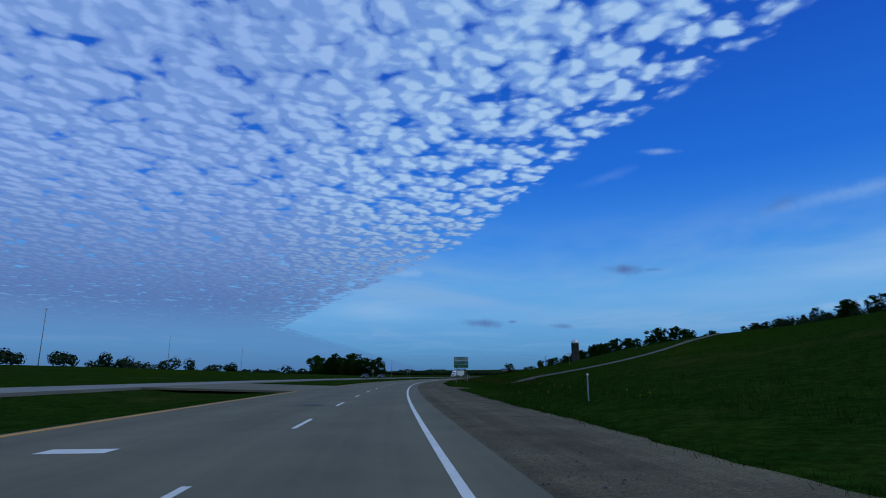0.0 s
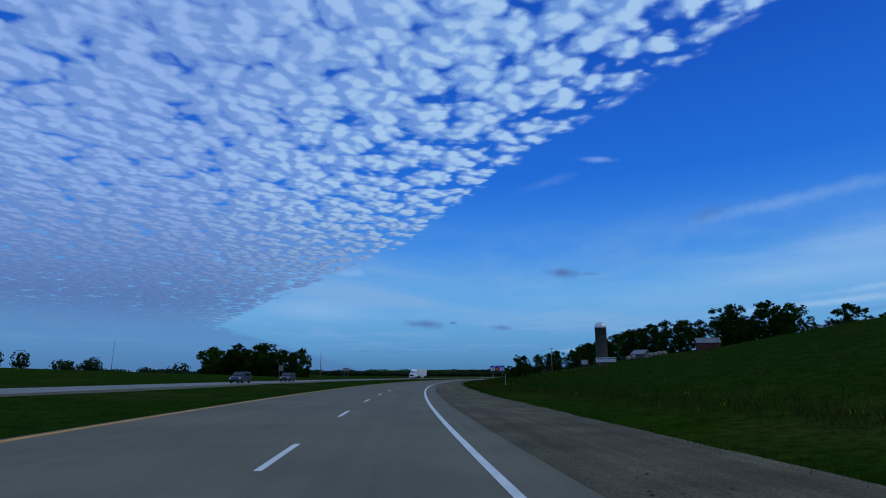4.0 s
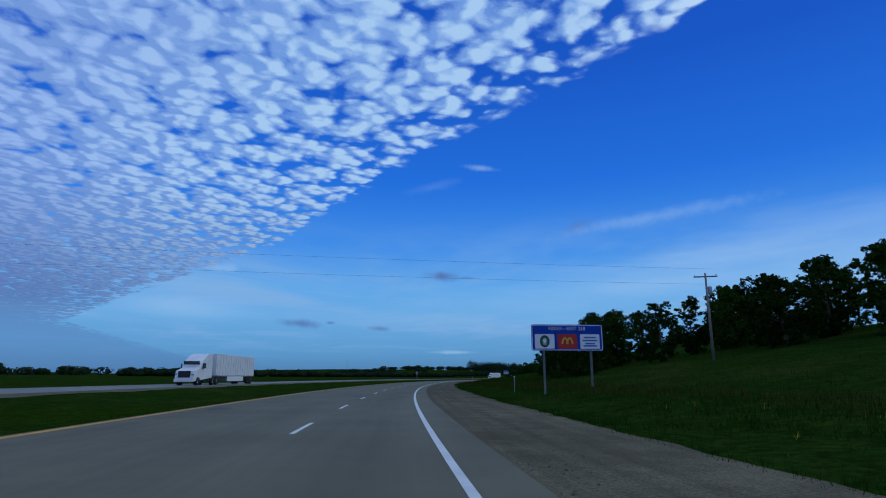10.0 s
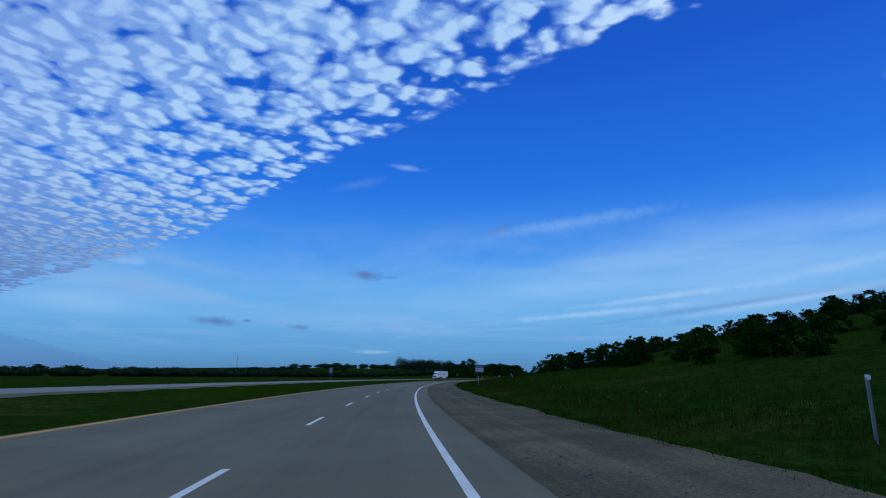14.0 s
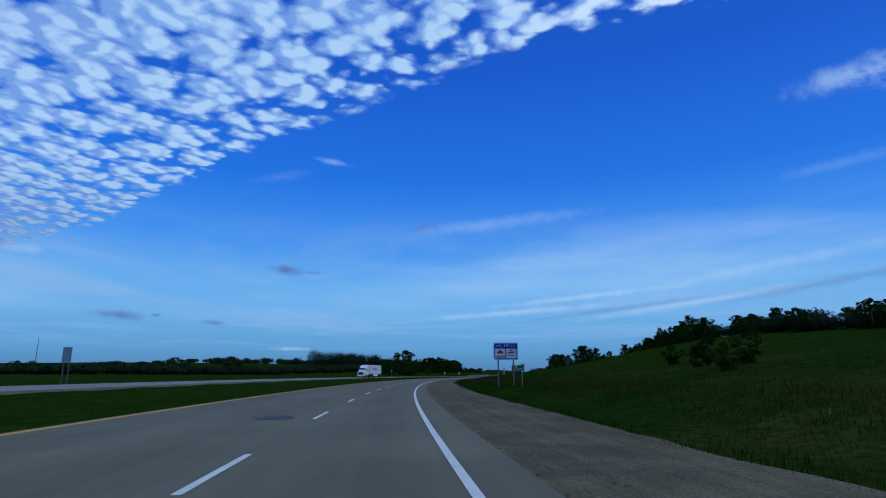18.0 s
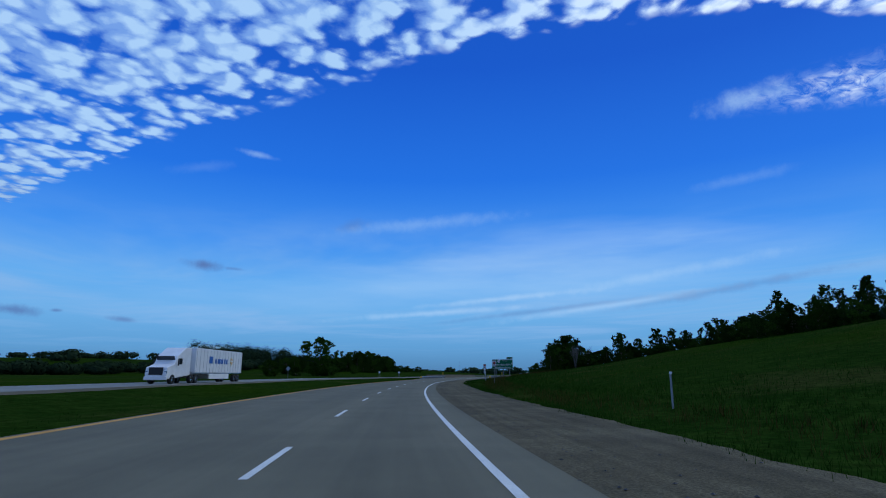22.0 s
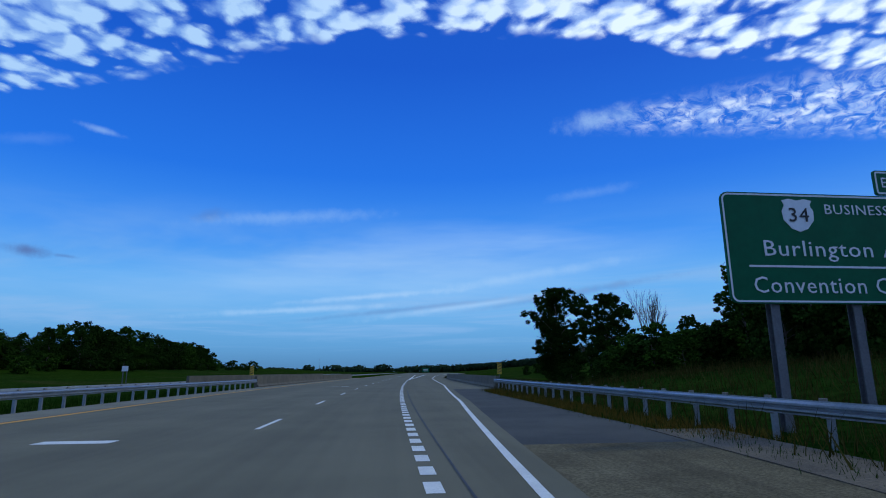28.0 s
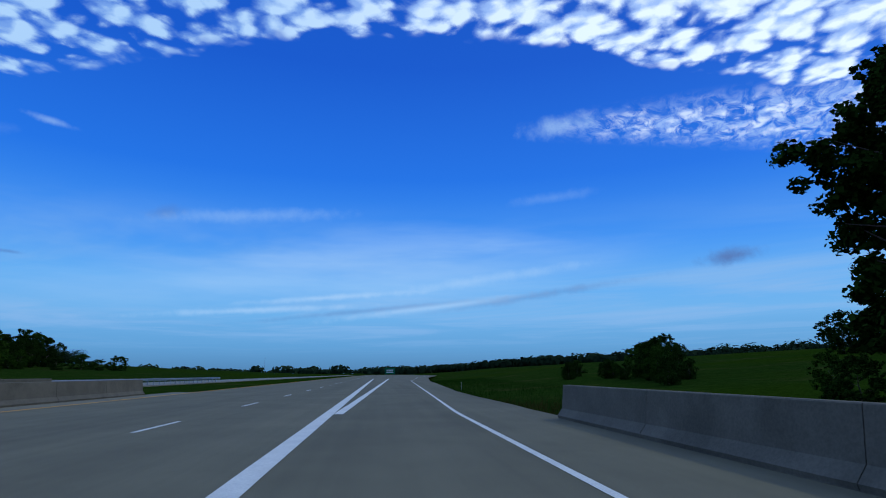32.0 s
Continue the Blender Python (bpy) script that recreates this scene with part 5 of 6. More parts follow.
def marker(s, u, label):
    ob = sign_at("object_marker", s, u, label, "object marker", z=0.0)
    panel(ob, 0.40, 1.0, 0, 1.75, M_SIGNYEL, False, 0.03)
    for i in range(4):
        z = 1.40 + i * 0.25
        plate("stripe", [(-0.19, -0.10), (0.19, 0.08), (0.19, 0.18), (-0.19, 0.0)], 0, z, -0.038, -0.031, M_BLACK, ob)
    steel_post(ob, 0, 1.9, 0.06, 0.05)


marker(891, 13.3, "yellow and black striped marker at the barrier's end")
marker(902, -11.6, "yellow and black striped marker by the median barrier")

W_PROF = [(0.0, 0.0), (0.0, 0.03), (-0.075, 0.075), (-0.075, 0.115), (0.0, 0.150), (0.0, 0.165), (-0.075, 0.20), (-0.075, 0.24), (0.0, 0.285), (0.0, 0.315)]


def guardrail(name, s0, s1, ua, ub, side, label, end="start"):
    """A W-beam rail with its posts; side is +1 where the traffic is on its left."""
    root = empty(name, Matrix.Translation(R(s0, ua)), label, "guardrail")
    o = root.matrix_basis.translation
    n = int(round((s1 - s0) / 3.81))
    base = 0.52
    for i in range(n):
        a, b = s0 + (s1 - s0) * i / n, s0 + (s1 - s0) * (i + 1) / n
        vs, fs = [], []
        for s in (a - 0.04, b + 0.04):
            u = ua + (ub - ua) * (s - s0) / (s1 - s0)
            for off, z in W_PROF:
                vs.append(R(s, u + off * side, base + z) - o)
            for off, z in W_PROF:
                vs.append(R(s, u + (off + 0.012) * side, base + z) - o)
        m = len(W_PROF)
        for j in range(m - 1):
            fs.append((j, j + 1, 2 * m + j + 1, 2 * m + j))
            fs.append((m + j + 1, m + j, 3 * m + j, 3 * m + j + 1))
        fs += [(m - 1, 2 * m - 1, 4 * m - 1, 3 * m - 1), (0, 2 * m, 3 * m, m)]
        ob = new("beam", raw("beam", vs, fs, M_STEEL))
        ob.parent = root
        for k in (0.0, 0.5):
            s = a + (b - a) * k
            u = ua + (ub - ua) * (s - s0) / (s1 - s0)
            bm = bmesh.new()
            p = R(s, u + 0.16 * side) - o
            turn = Matrix.Translation(p) @ Matrix.Rotation(heading(s), 4, "Z")
            box(bm, -0.06, 0.06, -0.05, 0.05, -0.9, 0.80, 0.006, turn)
            part("post", bm, M_STEEL, root)
            bm = bmesh.new()
            x = -0.105 * side
            box(bm, x - 0.043, x + 0.043, -0.075, 0.075, 0.50, 0.89, 0.006, turn)
            part("spacer_block", bm, M_POST, root, "weathered wooden spacer block")
    if end:
        s = s0 - 0.25
        bm = bmesh.new()
        box(bm, -0.22, 0.22, -0.25, 0.3, 0.32, 0.86, 0.03, Matrix.Translation(R(s, ua) - o) @ Matrix.Rotation(heading(s), 4, "Z"))
        part("end_terminal", bm, M_SIGNYEL, root, "yellow square end terminal")
    return root


guardrail("guardrail", 841, 889.5, 12.1, 12.6, 1, "galvanised guardrail leading to the bridge barrier")
guardrail("guardrail", 848.5, 900, -10.9, -10.6, -1, "galvanised guardrail on the median side")
guardrail("guardrail", 1003, 1064, -24, -22.0, -1, "galvanised guardrail across the median", "")


def barrier(name, s0, s1, u, side, h, label):
    """A safety-shaped concrete parapet; its sloped face looks to the traffic."""
    prof = [(0.0, 0.0), (-0.02, 0.08), (0.15, 0.30), (0.22, h - 0.02), (0.24, h), (0.46, h), (0.48, h - 0.02), (0.50, -1.2), (0.0, -1.2)]
    root = empty(name, Matrix.Translation(R(s0, u)), label, "barrier")
    o = root.matrix_basis.translation
    n = int(round((s1 - s0) / 6.1))
    for i in range(n):
        a, b = s0 + (s1 - s0) * i / n + 0.012, s0 + (s1 - s0) * (i + 1) / n - 0.012
        vs = [R(s, u + q * side, z) - o for s in (a, b) for q, z in prof]
        m = len(prof)
        fs = [(j, (j + 1) % m, m + (j + 1) % m, m + j) for j in range(m)] + [tuple(range(m))[::-1], tuple(range(m, 2 * m))]
        me = raw("panel", vs, fs, M_BARRIER)
        bm = bmesh.new()
        bm.from_mesh(me)
        bmesh.ops.recalc_face_normals(bm, faces=bm.faces)
        bm.to_mesh(me)
        bm.free()
        ob = new("panel", me)
        ob.parent = root
    return root


barrier("bridge_barrier", 890, 972, 12.6, 1, 1.06, "weathered concrete bridge barrier beside the exit lane")
barrier("bridge_barrier", 902, 1000, -10.8, -1, 1.12, "weathered concrete bridge barrier on the median side")
barrier("bridge_barrier", 905, 1003, -19.5, 1, 1.08, "concrete bridge barrier of the far carriageway")

# ---------------------------------------------------------------- the farm
silo = empty("silo", Matrix.Translation(on_land(340, 53.2)), "tall stave silo with a pale metal dome", "silo")
silo_r = 2.1
bm = bmesh.new()
lathe(bm, [(silo_r, -0.6), (silo_r, 12.9), (silo_r + 0.05, 12.9), (silo_r + 0.05, 13.05)], 40)
part("wall", bm, M_SILO, silo, "dark weathered stave wall")
bm = bmesh.new()
lathe(bm, [((silo_r + 0.12) * math.cos(a) if a < 1.56 else 0.02, 13.0 + 2.25 * math.sin(a)) for a in np.linspace(0, PI / 2, 9)], 24, False)
part("dome", bm, M_DOME, silo, "pale ribbed metal dome")
for i in range(16):
    bm = bmesh.new()
    z = 0.4 + i * 0.8
    lathe(bm, [(silo_r + 0.0, z), (silo_r + 0.035, z + 0.01), (silo_r + 0.035, z + 0.05), (silo_r, z + 0.06)], 32)
    part("hoop", bm, M_SILO, silo)
bm = bmesh.new()
box(bm, -0.45, 0.45, -silo_r - 0.55, -silo_r + 0.2, 0.2, 13.0, 0.04, Matrix.Rotation(2.4, 4, "Z"))
part("chute", bm, M_SILO, silo)


def shed(s, u, w, l, h, ridge, turn, wall, roof, label):
    root = empty("farm_shed", Matrix.Translation(on_land(s, u)) @ Matrix.Rotation(turn, 4, "Z"), label, "shed")
    bm = bmesh.new()
    o = [(-w / 2, -0.5), (w / 2, -0.5), (w / 2, h), (0, ridge), (-w / 2, h)]
    a = [bm.verts.new((x, -l / 2, z)) for x, z in o]
    b = [bm.verts.new((x, l / 2, z)) for x, z in o]
    bm.faces.new(a)
    bm.faces.new(b[::-1])
    for i in range(5):
        bm.faces.new((a[i], b[i], b[(i + 1) % 5], a[(i + 1) % 5]))
    bmesh.ops.recalc_face_normals(bm, faces=bm.faces)
    part("wall", bm, wall, root)
    for sx in (-1, 1):
        bm = bmesh.new()
        d = math.atan2(ridge - h, w / 2)
        L = math.hypot(ridge - h, w / 2) + 0.35
        n = int(l / 0.45) * 2
        ys = [-l / 2 - 0.3 + (l + 0.6) * i / n for i in range(n + 1)]
        up_ = [[bm.verts.new((x, y, 0.08 + 0.05 * (i % 2))) for x in (0, L)] for i, y in enumerate(ys)]
        dn = [[bm.verts.new((x, y, 0.03)) for x in (0, L)] for y in (ys[0], ys[-1])]
        for p, q in zip(up_, up_[1:]):
            bm.faces.new((p[0], p[1], q[1], q[0]))
        bm.faces.new((dn[0][0], dn[1][0], dn[1][1], dn[0][1]))
        bm.faces.new([dn[0][1], up_[0][1], up_[0][0], dn[0][0]])
        bm.faces.new([dn[1][0], up_[-1][0], up_[-1][1], dn[1][1]])
        bm.faces.new([dn[0][0]] + [p[0] for p in up_] + [dn[1][0]])
        bm.faces.new([dn[1][1]] + [p[1] for p in up_[::-1]] + [dn[0][1]])
        mm = Matrix.Translation((0, 0, ridge)) @ (Matrix.Identity(4) if sx > 0 else Matrix.Rotation(PI, 4, "Z")) @ Matrix.Rotation(d, 4, "Y")
        bmesh.ops.transform(bm, matrix=mm, verts=bm.verts)
        part("roof", bm, roof, root)
    bm = bmesh.new()
    box(bm, -w * 0.2, w * 0.2, -l / 2 - 0.06, -l / 2 - 0.01, 0, h * 0.85)
    part("door", bm, M_POST, root)
    return root


shed(323, 86, 5, 7, 2.2, 3.8, 1.2, M_BARN, M_TIN, "old red farm shed with a tin roof")
shed(312, 118, 7, 9, 2.4, 4.2, 0.3, M_BARN, M_TIN, "red barn half hidden by trees")
shed(321, 64, 4, 5, 1.4, 2.7, 0.5, M_OLDWOOD, M_TIN, "collapsing grey shed with a sagging tin roof")
shed(296, 118, 8, 10, 3, 5.2, 0.8, M_WHITEPAINT, M_TIN, "white farmhouse among the trees")


def wheel(parent, x, y, r, w, spin=0.0):
    """A wheel with tyre, rim and hub, its axle along local x."""
    bm = bmesh.new()
    lathe(bm, [(r * 0.58, -w / 2), (r * 0.93, -w / 2), (r, -w * 0.32), (r, w * 0.32), (r * 0.93, w / 2), (r * 0.58, w / 2)], 20)
    bmesh.ops.transform(bm, matrix=Matrix.Translation((x, y, r)) @ Matrix.Rotation(PI / 2, 4, "Y"), verts=bm.verts)
    t = part("tyre", bm, M_RUBBER, parent)
    bm = bmesh.new()
    lathe(bm, [(0.02, w * 0.30), (r * 0.2, w * 0.34), (r * 0.24, w * 0.18), (r * 0.5, w * 0.12), (r * 0.58, w * 0.44), (r * 0.58, -w * 0.44), (r * 0.3, -w * 0.3), (0.02, -w * 0.3)], 16)
    bmesh.ops.transform(bm, matrix=Matrix.Translation((x, y, r)) @ Matrix.Rotation(PI / 2, 4, "Y"), verts=bm.verts)
    part("rim", bm, M_CHROME, t)


# parked stock trailer and an old van by the silo
def stock_trailer(s, u, turn):
    root = empty("stock_trailer", Matrix.Translation(on_land(s, u)) @ Matrix.Rotation(turn, 4, "Z"), "long white slatted stock trailer parked on the grass", "trailer")
    root.matrix_basis = root.matrix_basis @ Matrix.Scale(0.8, 4)
    bm = bmesh.new()
    box(bm, -1.1, 1.1, -4.0, 4.0, 0.55, 0.75, 0.02)
    part("bed", bm, M_POST, root)
    bm = bmesh.new()
    box(bm, -1.12, 1.12, -4.1, 4.1, 2.35, 2.55, 0.08)
    part("roof", bm, M_WHITEPAINT, root)
    for x in (-1.08, 1.08):
        for z in (0.8, 1.35):
            bm = bmesh.new()
            box(bm, x - 0.03, x + 0.03, -4.0, 4.0, z, z + 0.42)
            part("side_board", bm, M_WHITEPAINT, root)
        for i in range(15):
            bm = bmesh.new()
            y = -4.0 + i * 8 / 14
            box(bm, x - 0.04, x + 0.04, y - 0.05, y + 0.05, 0.6, 2.4)
            part("upright", bm, M_WHITEPAINT, root)
    bm = bmesh.new()
    box(bm, -1.08, 1.08, 3.95, 4.05, 0.75, 2.4, 0.03)
    part("nose", bm, M_WHITEPAINT, root)
    for y in (-0.5, 0.5):
        for x in (-1.15, 1.15):
            wheel(root, x, y, 0.38, 0.22)


stock_trailer(322, 52.5, heading(322) + 1.2)


def billboard_van(s, u, turn):
    root = empty("old_van", Matrix.Translation(on_land(s, u)) @ Matrix.Rotation(turn, 4, "Z"), "small rusty red box body with a white notice board", "van body")
    bm = bmesh.new()
    box(bm, -1.1, 1.1, -1.8, 1.8, 0.5, 2.5, 0.06)
    part("body", bm, M_BARN, root)
    bm = bmesh.new()
    box(bm, -0.95, 0.95, -1.88, -1.81, 0.8, 2.1)
    b = part("board", bm, M_SIGNWHITE, root, "white notice board")
    for z in (1.85, 1.55, 1.25, 1.0):
        bm = bmesh.new()
        box(bm, -0.8, 0.8, -1.90, -1.881, z - 0.07, z + 0.07)
        part("line_of_print", bm, M_BLACK, b)
    for x in (-0.9, 0.9):
        for y in (-1.1, 1.1):
            wheel(root, x, y, 0.36, 0.2)


billboard_van(328, 46, heading(328) - 0.2)


def bale(s, u, turn):
    bm = bmesh.new()
    lathe(bm, [(0.02, -0.65), (0.6, -0.66), (0.74, -0.56), (0.76, 0), (0.74, 0.56), (0.6, 0.66), (0.02, 0.65)], 20)
    bmesh.ops.transform(bm, matrix=Matrix.Translation((0, 0, 0.72)) @ Matrix.Rotation(PI / 2, 4, "Y"), verts=bm.verts)
    ob = part("hay_bale", bm, M_HAY)
    ob.matrix_basis = Matrix.Translation(on_land(s, u)) @ Matrix.Rotation(turn, 4, "Z")
    tagged(ob, "weathered round hay bale by the farm", "hay bale", "bales by the farm")


M_HAY = mat("hay", (0.24, 0.21, 0.15), 0.95, scale=3, vary=0.25, fine_scale=30, fine_vary=0.3, bump=0.6)
for i in range(4):
    bale(316 + i * 0.3, 66 + i * 1.5, 0.4)
for i in range(2):
    bale(319 + i * 0.2, 59.5 + i * 1.55, 0.3)


def utility_pole(s, u, h, label, arm=1.2, turn=0.0):
    root = empty("utility_pole", Matrix.Translation(on_land(s, u)) @ Matrix.Rotation(turn, 4, "Z"), label, "utility pole")
    bm = bmesh.new()
    tube(bm, (0, 0, -0.8), (0, 0, h), 0.16, 0.10, 10)
    part("pole", bm, M_POST, root)
    if arm:
        bm = bmesh.new()
        box(bm, -arm, arm, -0.06, 0.06, h - 0.45, h - 0.32)
        part("crossarm", bm, M_POST, root)
        for x in (-arm * 0.9, arm * 0.9):
            bm = bmesh.new()
            lathe(bm, [(0.02, h - 0.32), (0.05, h - 0.3), (0.06, h - 0.2), (0.03, h - 0.14), (0.02, h - 0.12)], 8)
            bmesh.ops.translate(bm, vec=(x, 0, 0), verts=bm.verts)
            part("insulator", bm, M_SIGNWHITE, root)
    return root


pole_a = utility_pole(354, 35.0, 9.3, "weathered wooden utility pole by the farm trees", 1.2, -0.55)
bm = bmesh.new()
lathe(bm, [(0.02, 6.9), (0.2, 6.92), (0.22, 7.0), (0.22, 7.75), (0.2, 7.82), (0.02, 7.84)], 14)
bmesh.ops.translate(bm, vec=(0.34, 0, 0), verts=bm.verts)
part("transformer", bm, M_STEEL, pole_a, "grey transformer can")
utility_pole(340, -56, 11 - on_land(340, -56).z, "wooden utility pole across the highway", 0.0)
for s, u, top in ((196, -144, 26), (318, -196, 26), (411, -227, 24)):
    utility_pole(s, u, top - on_land(s, u).z, "thin wooden utility pole in the far fields", 0.5)
utility_pole(1796, -152, 22, "slim mast on the horizon", 0.0)
utility_pole(735, -160, 14, "thin wooden utility pole in the far fields", 0.0)


def wire(a, b, sag, r=0.02):
    root = bmesh.new()
    n = 24
    pts = [a.lerp(b, i / n) - Vector((0, 0, sag * 4 * (i / n) * (1 - i / n))) for i in range(n + 1)]
    for p, q in zip(pts, pts[1:]):
        tube(root, p, q, r, r, 4, False)
    tagged(part("overhead_wire", root, M_WIRE), "thin power line sagging across the highway", "power line", "wires over the highway")


wa, wb = R(354, 36), R(340, -56)
for za, zb in ((13.0, 13.0), (11.3, 11.3)):
    wire(Vector((wa.x, wa.y, za)), Vector((wb.x, wb.y, zb)), 0.35, 0.008)

# field fence by the farm
fence = empty("field_fence", Matrix.Translation(on_land(250, 40)), "old post and wire fence along the field", "fence")
fo = fence.matrix_basis.translation.copy()
fp = []
for i in range(14):
    s = 215 + i * 8.2
    p = on_land(s, 33 + 3 * math.sin(i * 0.5)) - fo
    fp.append(p)
    bm = bmesh.new()
    tube(bm, p - Vector((0, 0, 0.4)), p + Vector((rnd.uniform(-0.06, 0.06), rnd.uniform(-0.06, 0.06), 1.15)), 0.045, 0.035, 6)
    part("post", bm, M_OLDWOOD, fence)
for z in (0.5, 0.85, 1.15):
    bm = bmesh.new()
    for a, b in zip(fp, fp[1:]):
        tube(bm, a + Vector((0, 0, z)), b + Vector((0, 0, z)), 0.006, 0.006, 4, False)
    part("wire", bm, M_WIRE, fence)


# ---------------------------------------------------------------- vehicles
def semi_truck(s, u, label, livery):
    """A tractor with a long box trailer; it heads towards the camera, so its front looks down the line."""
    root = empty("semi_truck", Matrix.Translation(R(s, u, 0.02)) @ Matrix.Rotation(heading(s) + PI, 4, "Z"), label, "truck")
    bm = bmesh.new()
    box(bm, -1.3, 1.3, -16.2, -0.2, 1.22, 4.1, 0.04)
    t = part("trailer", bm, M_WHITEPAINT, root, "long white box trailer")
    bm = bmesh.new()
    box(bm, -1.31, 1.31, -16.22, -0.18, 1.1, 1.22)
    part("side_rail", bm, M_CHROME, t)
    for x in (-1.305, 1.305):
        bm = bmesh.new()
        box(bm, x - 0.02, x + 0.02, -11.2, -4.4, 0.45, 1.1, 0.01)
        part("side_skirt", bm, M_WHITEPAINT, t)
        for i in range(16):
            bm = bmesh.new()
            y = -15.8 + i * 1.02
            box(bm, x - 0.012, x + 0.012, y - 0.02, y + 0.02, 1.25, 4.05)
            part("seam", bm, M_STEEL, t)
        if livery:
            sg = 1 if x > 0 else -1
            for k, (y0, w) in enumerate(((-10.2, 1.1), (-8.9, 0.5), (-8.2, 0.35), (-7.6, 0.7), (-6.7, 0.7), (-5.8, 0.5), (-5.1, 0.45))):
                bm = bmesh.new()
                box(bm, x + sg * 0.022, x + sg * 0.03, -y0 - 15.5, -y0 - 15.5 + w, 2.35, 2.95 if k else 3.2)
                part("livery_shape", bm, M_LOGOBLUE, t)
            for k in range(6):
                bm = bmesh.new()
                a = k * PI / 3
                box(bm, -0.004, 0.004, -0.07, 0.07, 0.15, 0.5, 0, Matrix.Translation((x + sg * 0.026, -11.9, 2.75)) @ Matrix.Rotation(a, 4, "X"))
                part("livery_shape", bm, M_LOGOYEL, t)
    for y in (-15.0, -13.7):
        for xx in (-1.05, 1.05):
            wheel(root, xx, y, 0.5, 0.45)
    # cab: sloped nose, roof fairing, windscreen
    bm = bmesh.new()
    o = [(6.4, 0.55), (6.55, 1.0), (6.4, 1.75), (4.75, 2.15), (4.1, 3.05), (2.2, 4.0), (0.75, 4.02), (0.75, 0.9), (5.9, 0.5)]
    a = [bm.verts.new((-1.15, y, z)) for y, z in o]
    b = [bm.verts.new((1.15, y, z)) for y, z in o]
    bm.faces.new(a)
    bm.faces.new(b[::-1])
    for i in range(len(o)):
        bm.faces.new((a[i], b[i], b[(i + 1) % len(o)], a[(i + 1) % len(o)]))
    bmesh.ops.recalc_face_normals(bm, faces=bm.faces)
    bmesh.ops.bevel(bm, geom=list(bm.edges), offset=0.07, segments=2, affect="EDGES", profile=0.5)
    cab = part("cab", bm, M_WHITEPAINT, root, "white sleeper cab with a roof fairing")
    bm = bmesh.new()
    box(bm, -1.0, 1.0, -0.02, 0.02, -0.45, 0.45, 0.01, Matrix.Translation((0, 4.47, 2.62)) @ Matrix.Rotation(radians(-36), 4, "X"))
    part("windscreen", bm, M_GLASS, cab)
    for x in (-1.16, 1.16):
        bm = bmesh.new()
        box(bm, x - 0.02, x + 0.02, 3.0, 4.0, 2.1, 2.75, 0.01)
        part("side_window", bm, M_GLASS, cab)
        bm = bmesh.new()
        box(bm, x - 0.03 + 0.2 * (1 if x > 0 else -1), x + 0.09 + 0.2 * (1 if x > 0 else -1), 4.2, 4.35, 1.95, 2.65, 0.02)
        part("mirror", bm, M_BLACK, cab)
        bm = bmesh.new()
        box(bm, x * 0.86 - 0.16, x * 0.86 + 0.16, 6.38, 6.5, 1.05, 1.4, 0.03)
        part("headlight", bm, M_CHROME, cab)
    bm = bmesh.new()
    box(bm, -0.75, 0.75, 6.45, 6.56, 0.95, 1.75, 0.03)
    gr = part("grille", bm, M_BLACK, cab)
    bm = bmesh.new()
    box(bm, -1.2, 1.2, 6.4, 6.62, 0.42, 0.8, 0.05)
    part("bumper", bm, M_WHITEPAINT, cab)
    bm = bmesh.new()
    box(bm, -0.5, 0.5, -3.2, 6.0, 0.6, 0.95)
    part("chassis", bm, M_BLACK, root)
    for y in (5.2, 0.4, -0.9):
        for xx in (-1.05, 1.05):
            wheel(root, xx, y, 0.5, 0.42)
    return root


semi_truck(372, -25.0, "white semi truck with a plain box trailer", False)
semi_truck(723, -25.0, "white semi truck with blue and yellow livery on its trailer", True)


def car(s, u, label, paint):
    root = empty("car", Matrix.Translation(R(s, u, 0.02)) @ Matrix.Rotation(heading(s) + PI, 4, "Z"), label, "car")
    bm = bmesh.new()
    o = [(-2.3, 0.35), (-2.35, 0.95), (-2.0, 1.05), (-1.75, 1.6), (0.4, 1.65), (1.15, 1.08), (2.2, 0.9), (2.35, 0.6), (2.3, 0.32)]
    a = [bm.verts.new((-0.9, y, z)) for y, z in o]
    b = [bm.verts.new((0.9, y, z)) for y, z in o]
    bm.faces.new(a)
    bm.faces.new(b[::-1])
    for i in range(len(o)):
        bm.faces.new((a[i], b[i], b[(i + 1) % len(o)], a[(i + 1) % len(o)]))
    bmesh.ops.recalc_face_normals(bm, faces=bm.faces)
    bmesh.ops.bevel(bm, geom=list(bm.edges), offset=0.08, segments=2, affect="EDGES", profile=0.5)
    part("body", bm, paint, root)
    for x in (-0.905, 0.905):
        bm = bmesh.new()
        box(bm, x - 0.012, x + 0.012, -1.5, 0.6, 1.1, 1.5, 0.01)
        part("side_window", bm, M_GLASS, root)
        bm = bmesh.new()
        box(bm, x * 0.8 - 0.15, x * 0.8 + 0.15, 2.25, 2.34, 0.65, 0.82, 0.02)
        part("headlight", bm, M_SIGNWHITE, root)
    bm = bmesh.new()
    box(bm, -0.75, 0.75, -0.02, 0.02, -0.42, 0.42, 0.01, Matrix.Translation((0, 0.80, 1.40)) @ Matrix.Rotation(radians(52), 4, "X"))
    part("windscreen", bm, M_GLASS, root)
    for y in (-1.4, 1.45):
        for xx in (-0.82, 0.82):
            wheel(root, xx, y, 0.34, 0.24)


car(205, -25.0, "dark sport utility car on the far carriageway", M_CARGREY)
car(229, -25.0, "dark car on the far carriageway", M_CARGREY)


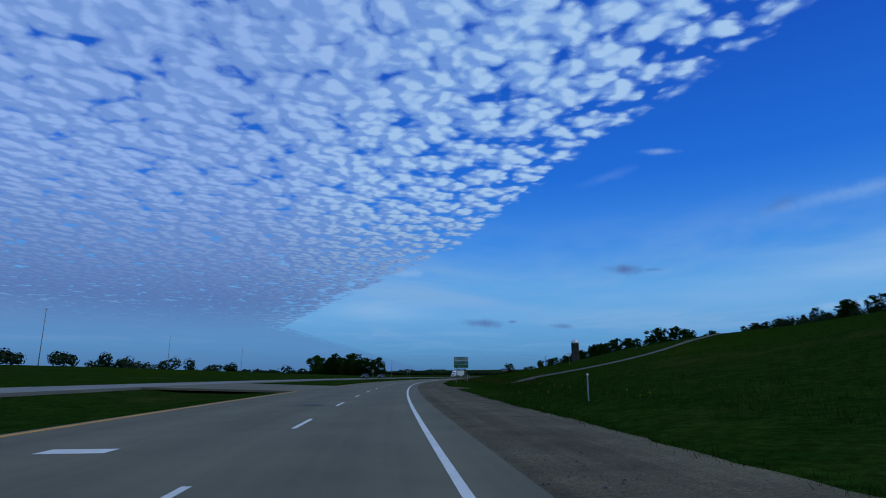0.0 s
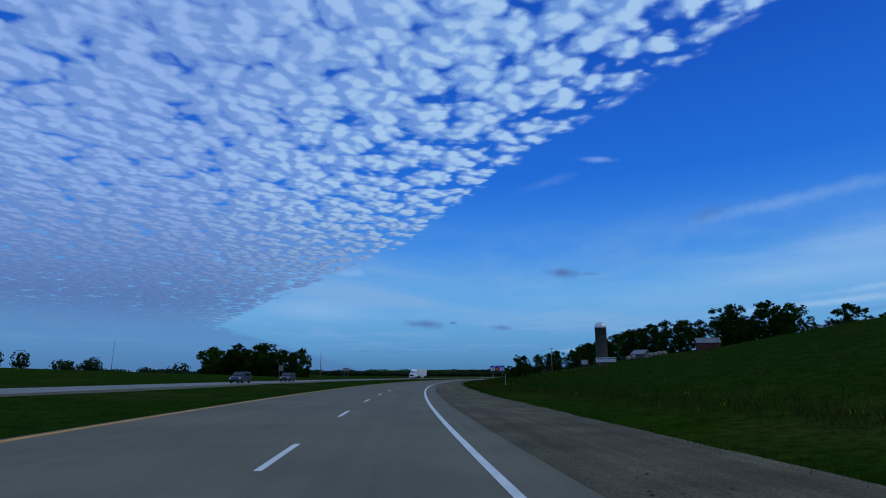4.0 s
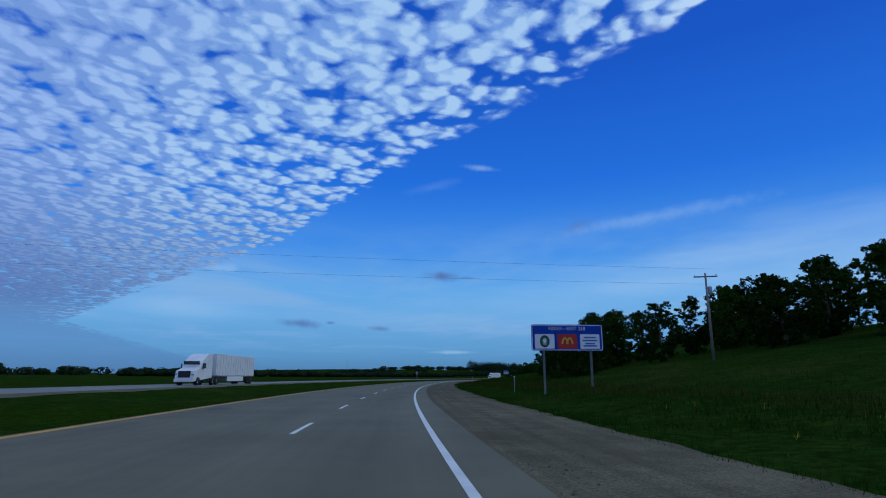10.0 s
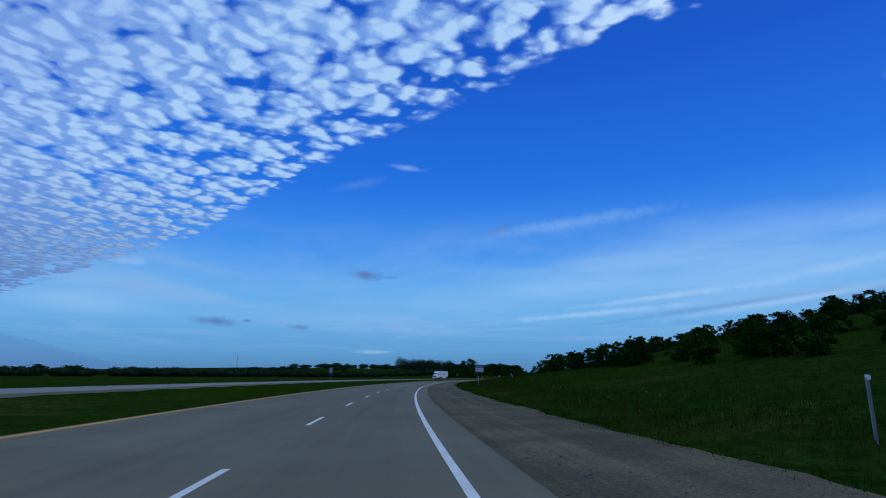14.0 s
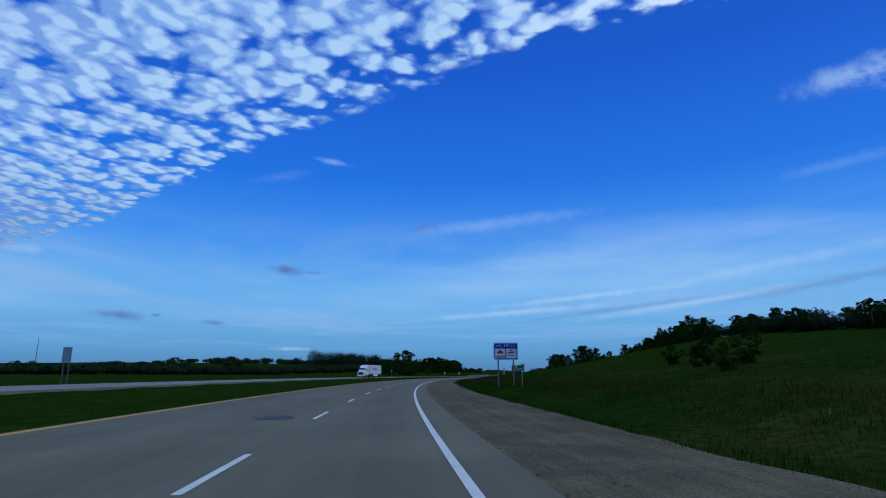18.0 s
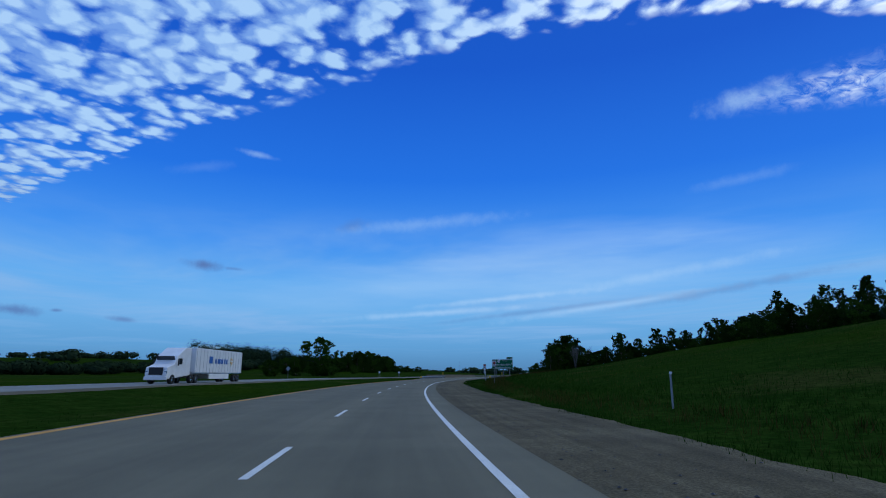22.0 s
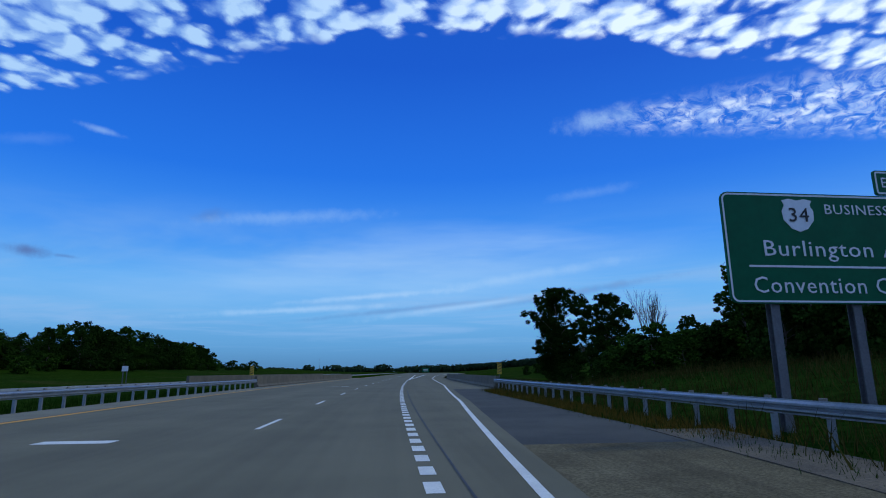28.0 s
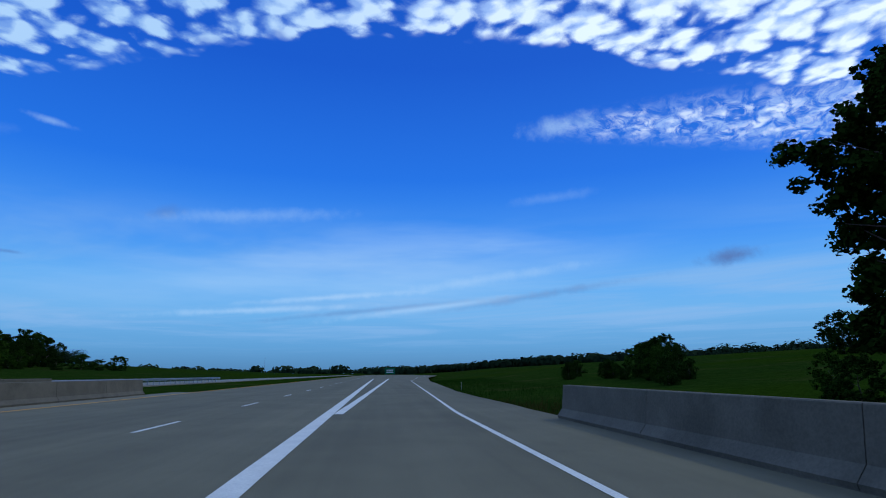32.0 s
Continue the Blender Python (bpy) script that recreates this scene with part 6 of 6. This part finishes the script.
# ---------------------------------------------------------------- grass, weeds, stones
def tufts(name, places, seed, blades, h0, h1, material, label, spread=0.12):
    r = np.random.RandomState(seed)
    P = np.repeat(np.asarray(places), blades, 0)
    n = len(P)
    P = P + np.stack([r.normal(0, spread, n), r.normal(0, spread, n), np.full(n, -0.03)], 1)
    a = r.uniform(0, 2 * PI, n)
    h = r.uniform(h0, h1, n)
    w = r.uniform(0.006, 0.014, n) * (1 + h)
    side = np.stack([np.cos(a), np.sin(a), np.zeros(n)], 1) * w[:, None]
    lean = np.stack([r.normal(0, 0.28, n), r.normal(0, 0.28, n), np.ones(n)], 1) * h[:, None]
    V = np.stack([P - side, P + side, P + lean], 1).reshape(-1, 3)
    me = raw(name, V.tolist(), np.arange(n * 3).reshape(-1, 3).tolist(), material)
    return tagged(new(name, me), label, "grass", kind="stuff")


def scatter(n, s0, s1, ufun, seed):
    r = np.random.RandomState(seed)
    s = r.uniform(s0, s1, n)
    u = ufun(r, s)
    w = along_line(s)
    h = np.interp(w, S_ARR, _h)
    x = np.interp(w, S_ARR, RX) + np.cos(h) * u
    y = np.interp(w, S_ARR, RY) + np.sin(h) * u
    return np.stack([x, y, land_z(x, y)], 1)


# blades keep off the gravel mouth of the track
verge = lambda r, s: np.array([u_grass(q) for q in s]) - 0.12 + np.abs(r.normal(0, 1, len(s))) ** 1.3 * 5.0 + 7.5 * np.exp(-((s - 71.5) / 3.4) ** 2)
tufts("grass", scatter(52000, -10, 890, verge, 1), 1, 7, 0.08, 0.30, M_GRASS, "tall green verge grass along the shoulder", 0.2)
tufts("dry_grass", scatter(9000, 60, 900, lambda r, s: np.array([u_grass(q) for q in s]) + r.uniform(3.5, 6.5, len(s)) + 2.5 * np.sin(s / 40.0), 2), 2, 5, 0.2, 0.5, M_DRYGRASS, "dry tan grass heads in the verge", 0.25)
tufts("grass", scatter(9000, -10, 850, lambda r, s: np.array([u_left(q) for q in s]) - 0.3 - r.uniform(0, 13.5, len(s)), 3), 3, 4, 0.06, 0.18, M_GRASS, "short mown grass in the median", 0.25)
tufts("dry_grass", scatter(5000, 838, 1010, lambda r, s: np.array([u_grass(q) for q in s]) + 0.6 + r.uniform(0, 22, len(s)), 4), 4, 5, 0.4, 1.0, M_DRYGRASS, "tall dry grass behind the rail", 0.25)
tufts("grass", scatter(5000, 955, 1200, lambda r, s: np.array([u_grass(q) for q in s]) + 0.3 + r.uniform(0, 22, len(s)), 5), 5, 4, 0.3, 0.8, M_GRASS, "green grass beyond the bridge", 0.25)
tufts("weeds", scatter(260, 20, 640, lambda r, s: np.array([u_grass(q) for q in s]) + 1.0 + r.uniform(0, 6, len(s)), 6), 6, 3, 0.12, 0.25, M_FLOWER, "scattered yellow wildflowers in the verge", 0.15)

tufts("weeds", scatter(2600, 846, 890, lambda r, s: np.array([u_grass(q) for q in s]) + r.uniform(0, 2.0, len(s)), 7), 7, 6, 0.10, 0.32, M_RUSTGRASS, "rusty dry weeds under the guardrail", 0.15)
tufts("weeds", scatter(420, 850, 884, lambda r, s: np.array([u_out(q) for q in s]) + 0.45 + r.normal(0, 0.06, len(s)), 8), 8, 6, 0.03, 0.10, M_GRASS, "weeds in the joint beside the exit lane", 0.06)
tufts("grass", scatter(1800, 846, 900, lambda r, s: -11.3 - r.uniform(0, 5, len(s)), 10), 10, 5, 0.15, 0.4, M_GRASS, "grass under the median guardrail", 0.2)
tufts("grass", scatter(42000, 0, 880, lambda r, s: np.array([u_grass(q) for q in s]) + 4 + r.uniform(0, 1, len(s)) ** 1.4 * 55, 11), 11, 4, 0.12, 0.36, M_GRASS, "uneven grass on the slope", 0.35)
tufts("dry_grass", scatter(5000, 0, 880, lambda r, s: np.array([u_grass(q) for q in s]) + 6 + r.uniform(0, 1, len(s)) ** 1.3 * 45, 12), 12, 3, 0.2, 0.42, M_DRYGRASS, "dry seed heads among the grass of the slope", 0.4)
r = np.random.RandomState(9)
vs, fs = [], []
for i in range(5200):
    s = r.uniform(0, 840)
    u = 4.7 + abs(r.normal(0, 1.3))
    if u > 8.4:
        continue
    p = R(s, u, -0.005)
    k = r.uniform(0.01, 0.038)
    b = len(vs)
    for q in ((-1, -0.8, 0), (1, -0.7, 0), (0.9, 0.8, 0), (-0.8, 1, 0), (r.uniform(-0.3, 0.3), r.uniform(-0.3, 0.3), 0.55)):
        vs.append((p.x + q[0] * k * r.uniform(0.6, 1.2), p.y + q[1] * k * r.uniform(0.6, 1.2), p.z + q[2] * k))
    fs += [(b, b + 1, b + 4), (b + 1, b + 2, b + 4), (b + 2, b + 3, b + 4), (b + 3, b, b + 4)]
tagged(new("loose_stones", raw("loose_stones", vs, fs, M_PATCH)), "dark loose stones and clods on the shoulder", "stones", kind="stuff")
